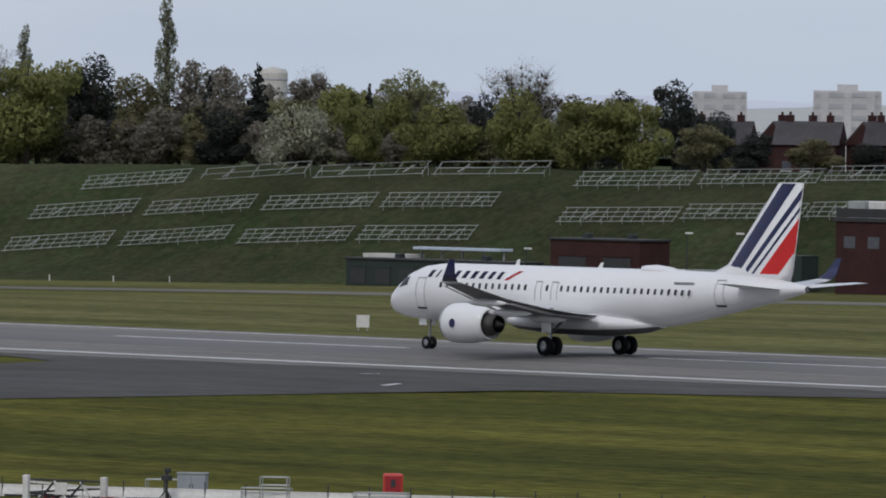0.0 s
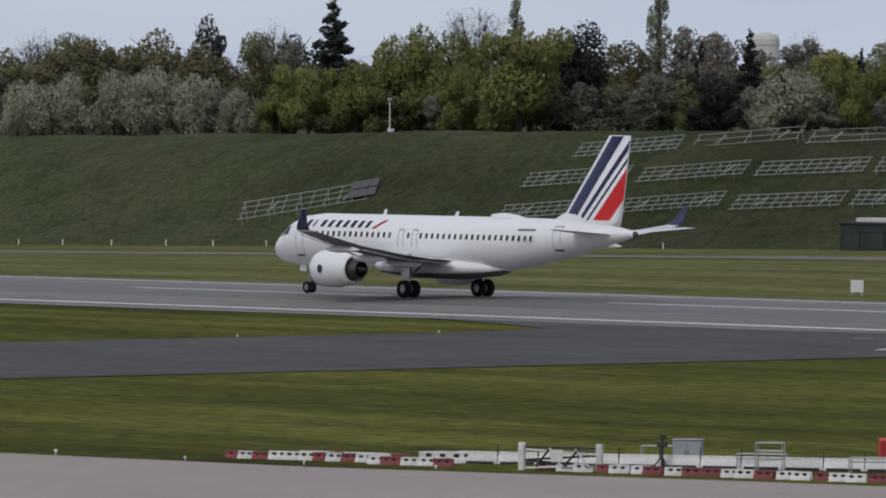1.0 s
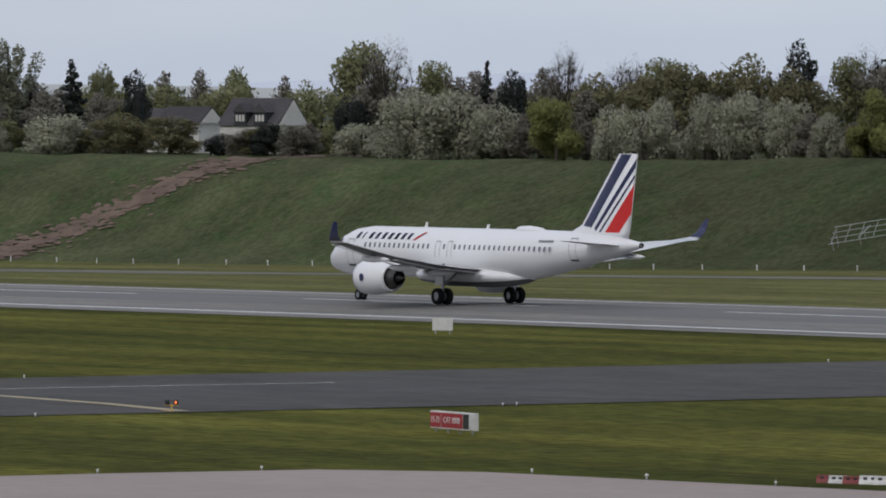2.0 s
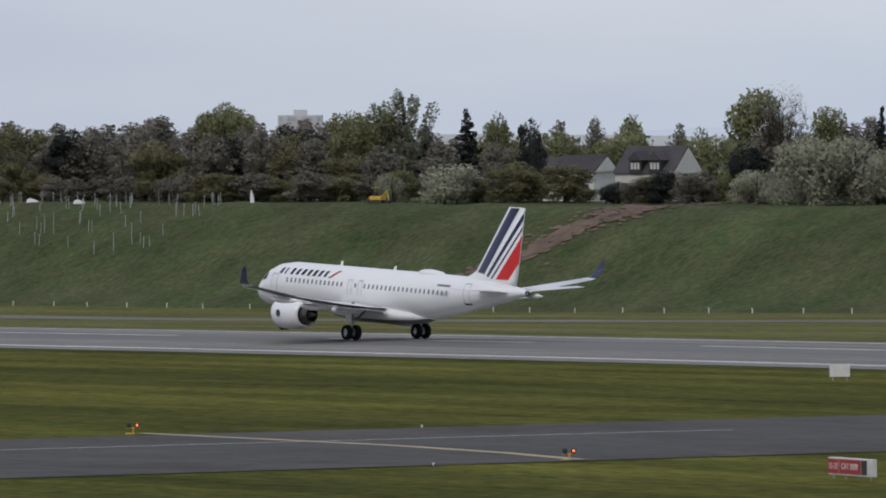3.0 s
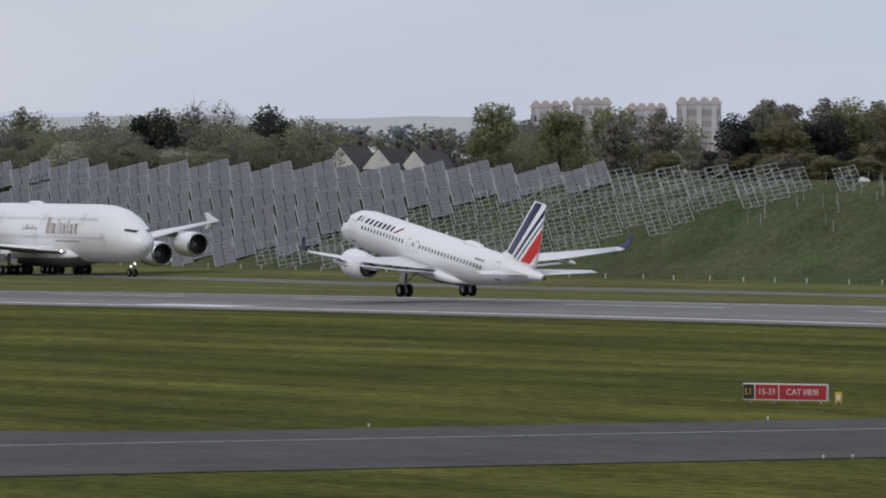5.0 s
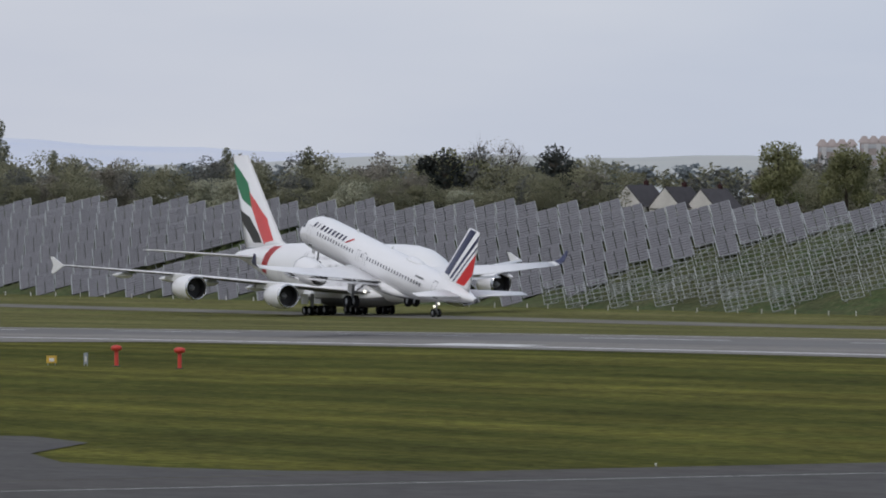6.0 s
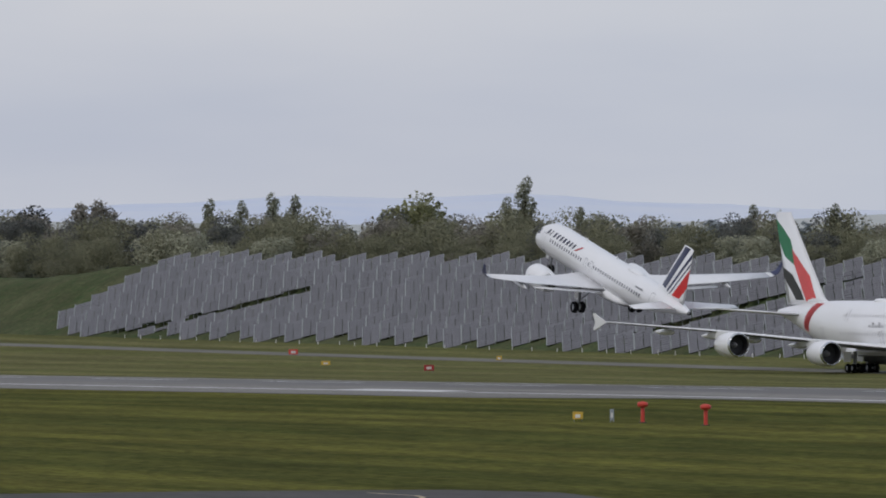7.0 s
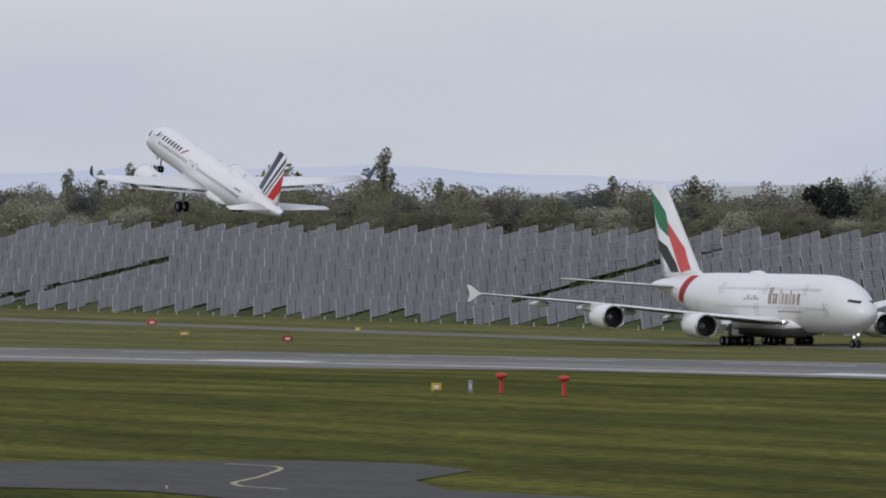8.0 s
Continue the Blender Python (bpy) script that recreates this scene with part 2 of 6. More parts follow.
# distance haze lightens these colours, most in far, far_dark and blue
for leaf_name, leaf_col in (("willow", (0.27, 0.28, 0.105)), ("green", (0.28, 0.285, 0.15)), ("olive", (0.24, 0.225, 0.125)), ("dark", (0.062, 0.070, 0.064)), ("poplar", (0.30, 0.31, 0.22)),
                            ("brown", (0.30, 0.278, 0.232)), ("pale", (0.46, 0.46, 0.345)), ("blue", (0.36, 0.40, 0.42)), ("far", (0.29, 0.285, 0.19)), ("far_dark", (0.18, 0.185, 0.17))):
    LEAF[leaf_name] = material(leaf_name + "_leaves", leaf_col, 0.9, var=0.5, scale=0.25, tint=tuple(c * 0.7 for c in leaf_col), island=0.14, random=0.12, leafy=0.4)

# ---- mesh helpers ----
def mesh_of(name, bm, *mats, smooth=False):
    me = bpy.data.meshes.new(name)
    bm.normal_update()
    bm.to_mesh(me)
    bm.free()
    for m in mats:
        me.materials.append(m)
    if smooth:
        me.shade_smooth()
    return me


def part(name, bm, mat, parent=None, label="", smooth=False):
    """Links a bmesh as one mesh object, under a thing or a part."""
    mats = mat if isinstance(mat, (list, tuple)) else (mat,)
    ob = new(name, bm if isinstance(bm, bpy.types.Mesh) else mesh_of(name, bm, *mats, smooth=smooth))
    ob.parent = parent
    return tagged(ob, label)


def empty(name, m, label, category, group="", kind=""):
    ob = new(name)
    ob.matrix_basis = m
    return tagged(ob, label, category, group, kind)


def add_box(bm, size, at=(0, 0, 0), rot=(0, 0, 0), bevel=0.0, mat=0):
    m = pose(*at, *rot)
    made = bmesh.ops.create_cube(bm, size=1, matrix=m @ Matrix.Diagonal((*size, 1)))["verts"]
    faces = {f for v in made for f in v.link_faces}
    if bevel:
        edges = {e for v in made for e in v.link_edges}
        res = bmesh.ops.bevel(bm, geom=list(edges), offset=bevel, segments=2, affect="EDGES", profile=0.5)
        faces = set(res["faces"]) | {f for f in faces if f.is_valid}
    for f in faces:
        f.material_index = mat
    return bm


def boxm(size, at=(0, 0, 0), rot=(0, 0, 0), bevel=0.0):
    return add_box(bmesh.new(), size, at, rot, bevel)


def add_rod(bm, a, b, r, r2=None, seg=8):
    a, b = Vector(a), Vector(b)
    m = Matrix.Translation((a + b) / 2) @ (b - a).to_track_quat("Z", "Y").to_matrix().to_4x4()
    bmesh.ops.create_cone(bm, cap_ends=True, segments=seg, radius1=r, radius2=r if r2 is None else r2, depth=(b - a).length, matrix=m)
    return bm


def rod(a, b, r, r2=None, seg=8):
    return add_rod(bmesh.new(), a, b, r, r2, seg)


def loft(rings, close=True, cap=True):
    """Skins a list of closed rings, each a list of points."""
    bm = bmesh.new()
    vs = [[bm.verts.new(p) for p in ring] for ring in rings]
    n = len(rings[0])
    for a, b in zip(vs, vs[1:]):
        for i in range(n if close else n - 1):
            j = (i + 1) % n
            bm.faces.new((a[i], a[j], b[j], b[i]))
    if cap:
        bm.faces.new(vs[0])
        bm.faces.new(vs[-1])
    bmesh.ops.recalc_face_normals(bm, faces=bm.faces)
    return bm


def lathe(profile, axis_at, axis="x", seg=28):
    """Turns (along, radius) pairs about an axis through a point."""
    rings = []
    for u, r in profile:
        ring = []
        for i in range(seg):
            a = 2 * math.pi * i / seg
            c, s = r * math.cos(a), r * math.sin(a)
            ring.append((axis_at[0] + u, axis_at[1] + c, axis_at[2] + s) if axis == "x" else (axis_at[0] + c, axis_at[1] + s, axis_at[2] + u) if axis == "z" else (axis_at[0] + c, axis_at[1] + u, axis_at[2] + s))
        rings.append(ring)
    return loft(rings, cap=False)


def plate(outline, thick, out_dir):
    """A flat outline given thickness both ways along out_dir."""
    d = Vector(out_dir).normalized() * thick / 2
    return loft([[Vector(p) - d for p in outline], [Vector(p) + d for p in outline]])


# ---- the lie of the land: s runs along the runway to the west, lat across it to the north ----
def smooth(a, b, x):
    x = min(1.0, max(0.0, (x - a) / (b - a)))
    return x * x * (3 - 2 * x)


def lerp(x, pts):
    for (a, u), (b, v) in zip(pts, pts[1:]):
        if x <= b:
            return u + (v - u) * max(0.0, (x - a) / (b - a))
    return pts[-1][1]


FAR_Z = ((500, -1.2), (600, -2), (700, -3), (900, -5.6), (1000, -6.6), (1150, -7.2), (1300, -7.4), (1500, -7.6))
TOP_Z = ((600, 9.6), (700, 9.0), (800, 8.7), (860, 8.0), (950, 6.8), (1765, 6.8), (1830, 3.2), (2000, 2.0))
LAT0, HALF = 425.35, 22.1
TOE, RUN = 690.0, 30.0


def runway_z(s):
    a, b = min(max(s - 500, 0), 400), max(min(s, 1600) - 900, 0)
    return -1.19e-5 * a * a - 2 * 1.19e-5 * 400 * b


def crown(lat):
    return -0.0133 * min(abs(lat - LAT0), 27)


def ground_z(s, lat):
    k = min(1.0, max(0.0, (lat - 455) / 165))
    near = runway_z(s) + (crown(lat) if lat > 398 else crown(398) * max(0, (lat - 370) / 28))
    return near * (1 - k) + lerp(s, FAR_Z) * k


def land_z(s, lat):
    """Ground with the long bank on its north side."""
    g = ground_z(s, lat)
    k = min(1.0, max(0.0, (lat - TOE) / RUN))
    k = k + 0.06 * math.sin(2 * math.pi * k) * -1
    top = lerp(s, TOP_Z)
    if lat > TOE + 75:
        top = top + (-6 - top) * smooth(TOE + 75, TOE + 260, lat)
    return g + (top - g) * k


def at(s, lat, up=0.0, rz=0.0):
    return pose(-s, lat, land_z(s, lat) + up, 0, 0, rz)


def sheet(name, ss, lats, mat, up=0.0, zfun=land_z, jitter=0.0):
    bm = bmesh.new()
    rows = []
    for s in ss:
        row = []
        for lat in lats:
            j = jitter * noise.noise(Vector((s * 0.07, lat * 0.11, 3.1))) if TOE + 2 < lat < TOE + 60 else 0
            row.append(bm.verts.new((-s, lat, zfun(s, lat) + up + j)))
        rows.append(row)
    for a, b in zip(rows, rows[1:]):
        for i in range(len(lats) - 1):
            bm.faces.new((a[i], a[i + 1], b[i + 1], b[i]))
    bmesh.ops.recalc_face_normals(bm, faces=bm.faces)
    if bm.faces[0].normal.z < 0:
        bmesh.ops.reverse_faces(bm, faces=bm.faces)
    ob = new(name, mesh_of(name, bm, *(mat if isinstance(mat, (list, tuple)) else (mat,)), smooth=True))
    return ob


def steps(a, b, n):
    return [a + (b - a) * i / n for i in range(n + 1)]


LONG = [-4000, -1500, -500, 0, 200] + steps(300, 500, 10) + steps(510, 1900, 139) + [2000, 2300, 2800, 3500, 4800]
CROSS = [-3000, -800, -100, 100, 160] + steps(180, 360, 18) + [370, 384, 398.3, 403.2, 414, 425.35, 436, 447.5, 452.4, 455] + steps(470, 620, 10) + [640, 665, 680] + steps(690, 722, 16) + [726, 732, 740, 752, 765, 800, 850, 900, 950, 1100, 1500, 2200, 3200, 4800]
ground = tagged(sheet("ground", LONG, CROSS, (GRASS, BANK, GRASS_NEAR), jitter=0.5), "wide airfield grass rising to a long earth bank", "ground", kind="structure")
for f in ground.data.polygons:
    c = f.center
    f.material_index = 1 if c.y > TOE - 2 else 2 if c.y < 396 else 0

# ---- paved surfaces ----
RS = [s for s in LONG if 200 <= s <= 2000]
tagged(sheet("runway", RS, [398.3, 403.2, 414, 425.35, 436, 447.5, 452.4], ASPHALT, 0.05), "grey grooved asphalt runway with worn markings", "runway", kind="structure")
tagged(sheet("runway_wear", RS, [415, 425.35, 435], RUBBER, 0.056), "dark tyre rubber laid along the runway middle", "runway wear", kind="structure")
for nm, lat in (("runway_edge_line", LAT0 - HALF), ("runway_edge_line", LAT0 + HALF)):
    tagged(sheet(nm, RS, [lat - 0.6, lat + 0.6], LINE, 0.062), "long worn white runway edge stripe", "road marking", "runway edge stripes", "structure")
tagged(sheet("taxiway", [388, 396, 413, 430, 438], [20, 100, 185] + steps(200, 400, 20), TAXI, 0.04), "dark asphalt taxiway joining the runway", "taxiway", kind="structure")
tagged(sheet("far_taxiway", RS[8:], [627, 631, 637, 641], FAR_TAXI, 0.04), "pale asphalt taxiway along the foot of the bank", "taxiway", kind="structure")
tagged(sheet("exit_taxiway", [s for s in LONG if 838 <= s <= 1110], [376, 384, 398.3], ASPHALT, 0.045), "grey asphalt exit taxiway beside the runway", "taxiway", kind="structure")
tagged(sheet("taxiway_wear", [401, 413, 426], [20, 100, 185] + steps(200, 396, 14), TAXI_PALE, 0.046), "paler worn strip along the taxiway", "taxiway wear", kind="structure")


def flat_patch(name, outline, mat, up, label, category):
    """A paved outline in (s, lat), finely triangulated so that it follows the ground."""
    bm = bmesh.new()
    f = bm.faces.new([bm.verts.new((-s, lat, 0)) for s, lat in outline])
    bmesh.ops.triangulate(bm, faces=[f])
    for v in bm.verts:
        v.co.z = land_z(-v.co.x, v.co.y) + up
    bmesh.ops.recalc_face_normals(bm, faces=bm.faces)
    for f in bm.faces:
        if f.normal.z < 0:
            f.normal_flip()
    return tagged(part(name, bm, mat), label, category, kind="structure")


flat_patch("taxiway_fillet", [(437, 399), (475, 399), (458, 392), (447, 386), (440, 375), (437, 360)], TAXI, 0.047, "curved asphalt corner where the taxiway meets the runway", "taxiway")
flat_patch("taxiway_fillet", [(389, 399), (330, 399), (350, 395), (374, 386), (386, 370), (389, 355)], TAXI, 0.047, "curved asphalt corner where the taxiway meets the runway", "taxiway")
flat_patch("branch_taxiway", [(438, 226), (444, 218), (452, 215), (463, 214), (478, 219), (494, 230), (507, 232.5), (515, 229), (519, 215), (520, 150), (481, 150), (479, 188), (475, 194), (467, 198), (452, 197.5), (443, 193), (438, 180)], TAXI_PALE, 0.05, "grey asphalt branch taxiway with rounded corners", "taxiway")
flat_patch("apron", [(230, 258), (258, 252.5), (277, 248.3), (296, 243), (312, 241.3), (321, 240.5), (327, 236), (328.5, 226), (329, 212), (330, 120), (230, 120)], CONCRETE, 0.05, "pinkish grey concrete apron", "apron")
for i in range(14):
    s0 = 404 + 52.5 * i
    tagged(sheet("centreline_dash", steps(s0, s0 + 29.5, 3), [LAT0 - 0.45, LAT0 + 0.45], LINE, 0.068), "white runway centreline dash", "road marking", "runway centreline dashes", "structure")
for s0, s1 in ((774, 793), (911, 939)):
    tagged(sheet("touchdown_bar", steps(s0, s1, 3), [403.5, 407.5], LINE, 0.07), "broad white touchdown bar", "road marking", "touchdown bars", "structure")


def painted_line(name, pts, width, mat, label, up=0.062):
    bm = bmesh.new()
    for (s0, l0), (s1, l1) in zip(pts, pts[1:]):
        d = Vector((s1 - s0, l1 - l0, 0)).normalized()
        n = Vector((-d.y, d.x, 0)) * width / 2
        q = [(s0 + n.x, l0 + n.y), (s1 + n.x, l1 + n.y), (s1 - n.x, l1 - n.y), (s0 - n.x, l0 - n.y)]
        f = bm.faces.new([bm.verts.new((-s, lat, land_z(s, lat) + up)) for s, lat in q])
        f.normal_update()
        if f.normal.z < 0:
            f.normal_flip()
    return tagged(part(name, bm, mat), label, "road marking", "", "structure")


painted_line("holding_line", [(441, 279), (430, 278.4), (414, 277.6), (400, 275.2), (389, 272.3)], 0.9, YELLOW_LINE, "faded yellow holding line across the taxiway")
painted_line("taxi_line", [(511, 221.8), (504.5, 222.1), (501.5, 221.2), (497, 219), (486, 212.9), (478.8, 208.4), (476, 207), (472, 205.8), (466, 205.9)], 0.35, YELLOW_LINE, "thin yellow curved taxi line", 0.072)
painted_line("taxi_joint", [(421, 390), (422, 300), (425, 150)], 0.28, LINE, "thin pale paving joint")
painted_line("holding_dash", [(397, 368), (400, 372)], 0.5, LINE, "short worn white dash on the taxiway")


def soil_scar():
    """A churned track down the bank: many ragged, overlapping patches of bare soil."""
    rnd = random.Random(11)
    mid = [(1010, 742), (1012, 730), (1013.5, 719), (1014.5, 714), (1021.5, 706.3), (1028, 698), (1031, 691), (1032, 686)]
    bm = bmesh.new()
    for i in range(900):
        k = rnd.uniform(0, len(mid) - 1.001)
        a, b = mid[int(k)], mid[int(k) + 1]
        k -= int(k)
        u = rnd.gauss(0, 1)
        s, lat = a[0] + (b[0] - a[0]) * k + u * 3.4, a[1] + (b[1] - a[1]) * k + rnd.uniform(-0.6, 0.6)
        r = rnd.uniform(0.35, 1.35) / (1 + 0.55 * abs(u))
        ring = []
        lift = rnd.uniform(0.06, 0.2)
        for q in range(8):
            w = r * rnd.uniform(0.55, 1.2)
            x, y = s + 1.5 * w * math.cos(q * math.pi / 4), lat + 0.7 * w * math.sin(q * math.pi / 4)
            j = 0.5 * noise.noise(Vector((x * 0.07, y * 0.11, 3.1))) if y > TOE + 2 else 0
            ring.append(bm.verts.new((-x, y, land_z(x, y) + j + lift)))
        f = bm.faces.new(ring)
        f.normal_update()
        if f.normal.z < 0:
            f.normal_flip()
    return tagged(part("soil_track", bm, SOIL), "bare brown soil track down the grassy bank", "soil", kind="structure")


soil_scar()

# ---- aircraft ----
MAIN_GEAR = []  # legs that drop as the weight comes off them


def station(stations, x):
    for a, b in zip(stations, stations[1:]):
        if a[0] >= x >= b[0]:
            k = (a[0] - x) / (a[0] - b[0])
            return [u + (v - u) * k for u, v in zip(a[1:], b[1:])]
    return list(stations[-1][1:])


def fuselage_mesh(stations, seg=36):
    """Stations are (x, top, bottom, half width), nose first."""
    xs = []
    for a, b in zip(stations, stations[1:]):
        n = 4 if abs(a[0] - b[0]) > 1 else 2
        xs += [a[0] + (b[0] - a[0]) * i / n for i in range(n)]
    xs.append(stations[-1][0])
    rings = []
    for x in xs:
        t, b, w = station(stations, x)
        zc, hh = (t + b) / 2, (t - b) / 2
        rings.append([(x, w * math.cos(2 * math.pi * i / seg), zc + hh * math.sin(2 * math.pi * i / seg)) for i in range(seg)])
    return loft(rings)


def skin_point(stations, x, z, side, lift):
    t, b, w = station(stations, x)
    zc, hh = (t + b) / 2, (t - b) / 2
    c = max(-0.999, min(0.999, (z - zc) / hh))
    y = w * math.sqrt(1 - c * c)
    nrm = Vector((0, y / (w * w), (z - zc) / (hh * hh))).normalized()
    p = Vector((x, y, z)) + nrm * lift
    return (p.x, side * p.y, p.z)


def skin_patch(stations, corners, side, lift=0.012, n=4):
    """A patch that follows the fuselage skin between four (x, z) corners."""
    bm = bmesh.new()
    a, b, c, d = corners
    grid = []
    for i in range(n + 1):
        u = i / n
        row = []
        for j in range(n + 1):
            v = j / n
            x = (a[0] * (1 - u) + b[0] * u) * (1 - v) + (d[0] * (1 - u) + c[0] * u) * v
            z = (a[1] * (1 - u) + b[1] * u) * (1 - v) + (d[1] * (1 - u) + c[1] * u) * v
            row.append(bm.verts.new(skin_point(stations, x, z, side, lift)))
        grid.append(row)
    for i in range(n):
        for j in range(n):
            q = (grid[i][j], grid[i + 1][j], grid[i + 1][j + 1], grid[i][j + 1])
            bm.faces.new(q if side > 0 else q[::-1])
    bmesh.ops.solidify(bm, geom=bm.faces[:], thickness=lift * 1.5)
    return bm


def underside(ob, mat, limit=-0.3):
    """Gives the faces that look down a darker colour, with shade painted in."""
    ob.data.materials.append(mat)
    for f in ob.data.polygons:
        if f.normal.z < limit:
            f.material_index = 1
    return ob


def wing_mesh(sections, side, thick=0.11, n=10):
    """Sections are (y, leading edge x, chord, z); a lens-like aerofoil."""
    rings = []
    for y, le, chord, z in sections:
        up, low = [], []
        for i in range(n + 1):
            u = i / n
            th = thick * chord * 1.45 * (0.2969 * math.sqrt(u) - 0.126 * u - 0.3516 * u * u + 0.2843 * u ** 3 - 0.1036 * u ** 4) / 0.29
            x = le - chord * u
            up.append((x, side * y, z + 0.62 * th))
            low.append((x, side * y, z - 0.38 * th))
        rings.append(up + low[-2:0:-1])
    return loft(rings)


def upright_foil(points, thick, n=8):
    """A fin: points are (z, leading x, trailing x)."""
    rings = []
    for z, le, te in points:
        c = le - te
        left, right = [], []
        for i in range(n + 1):
            u = i / n
            th = thick * c * (math.sin(math.pi * min(1, u * 1.0) ** 0.7)) * 0.5
            left.append((le - c * u, th, z))
            right.append((le - c * u, -th, z))
        rings.append(left + right[-2:0:-1])
    return loft(rings)


def fin_panel(points, thick, outline, side, lift=0.02, true_xz=False):
    """A livery shape on the fin, in shares of chord and height, or in true x and z."""
    (z0, l0, t0), (z1, l1, t1) = points[0], points[-1]
    bm = bmesh.new()
    face = bm.faces.new([bm.verts.new((u, v, 0)) for u, v in outline])
    bmesh.ops.triangulate(bm, faces=[face])
    for _ in range(2):
        bmesh.ops.subdivide_edges(bm, edges=bm.edges[:], cuts=1, use_grid_fill=True)
    for vert in bm.verts:
        if true_xz:
            x, z = vert.co.x, vert.co.y
            v = (z - z0) / (z1 - z0)
        else:
            v = vert.co.y
            z = z0 + (z1 - z0) * v
        le, te = l0 + (l1 - l0) * v, t0 + (t1 - t0) * v
        c = le - te
        u = (le - x) / c if true_xz else vert.co.x
        u = min(1.0, max(0.0, u))
        th = thick * c * math.sin(math.pi * u ** 0.7) * 0.5
        vert.co = (le - c * u, side * (th + lift), z)
    bmesh.ops.recalc_face_normals(bm, faces=bm.faces)
    bmesh.ops.solidify(bm, geom=bm.faces[:], thickness=0.01)
    return bm


def wheel_mesh(r, w):
    prof = [(-w * 0.5, r * 0.55), (-w * 0.5, r * 0.86), (-w * 0.36, r * 0.97), (0, r), (w * 0.36, r * 0.97), (w * 0.5, r * 0.86), (w * 0.5, r * 0.55)]
    return lathe(prof, (0, 0, 0), "y", 24)


def hub_mesh(r, w):
    return lathe([(-w * 0.36, 0.01), (-w * 0.40, r * 0.3), (-w * 0.34, r * 0.56), (w * 0.34, r * 0.56), (w * 0.40, r * 0.3), (w * 0.36, 0.01)], (0, 0, 0), "y", 20)


def add_wheel(parent, pos, tyre, hub):
    t = part("wheel", tyre, TYRE, parent)
    t.location = pos
    part("rim", hub, RIM, t)


def engine(parent, x, y, z, r, length, fan=0.82):
    """Nacelle with its lip, intake, fan, exhaust and cone; x is the inlet face."""
    L = length
    nac = part("engine", lathe([(0, r * 0.90), (-0.06 * L, r * 0.985), (-0.2 * L, r * 1.03), (-0.45 * L, r * 1.02), (-0.75 * L, r * 0.88), (-0.86 * L, r * 0.79), (-0.86 * L, r * 0.72), (-0.6 * L, r * 0.74)], (x, y, z), seg=36), PAINT, parent, "white engine nacelle", True)
    part("intake_lip", lathe([(-0.05 * L, r * 0.99), (-0.005 * L, r * 0.935), (0.012 * L, r * 0.89), (-0.01 * L, r * 0.85), (-0.06 * L, r * fan)], (x, y, z), seg=36), BARE, nac, "bare metal lip", True)
    part("intake", lathe([(-0.06 * L, r * fan), (-0.3 * L, r * fan), (-0.31 * L, 0.02)], (x, y, z), seg=36), INTAKE, nac)
    part("spinner", lathe([(-0.14 * L, 0.01), (-0.2 * L, r * 0.16), (-0.3 * L, r * 0.26)], (x, y, z), seg=20), SEAM, nac)
    part("exhaust", lathe([(-0.62 * L, r * 0.62), (-0.86 * L, r * 0.58), (-1.02 * L, r * 0.44), (-1.02 * L, r * 0.40), (-0.8 * L, r * 0.36)], (x, y, z), seg=28), EXHAUST, nac, "scorched metal exhaust")
    part("exhaust_cone", lathe([(-0.8 * L, r * 0.34), (-1.0 * L, r * 0.24), (-1.18 * L, 0.01)], (x, y, z), seg=20), EXHAUST, nac)
    return nac


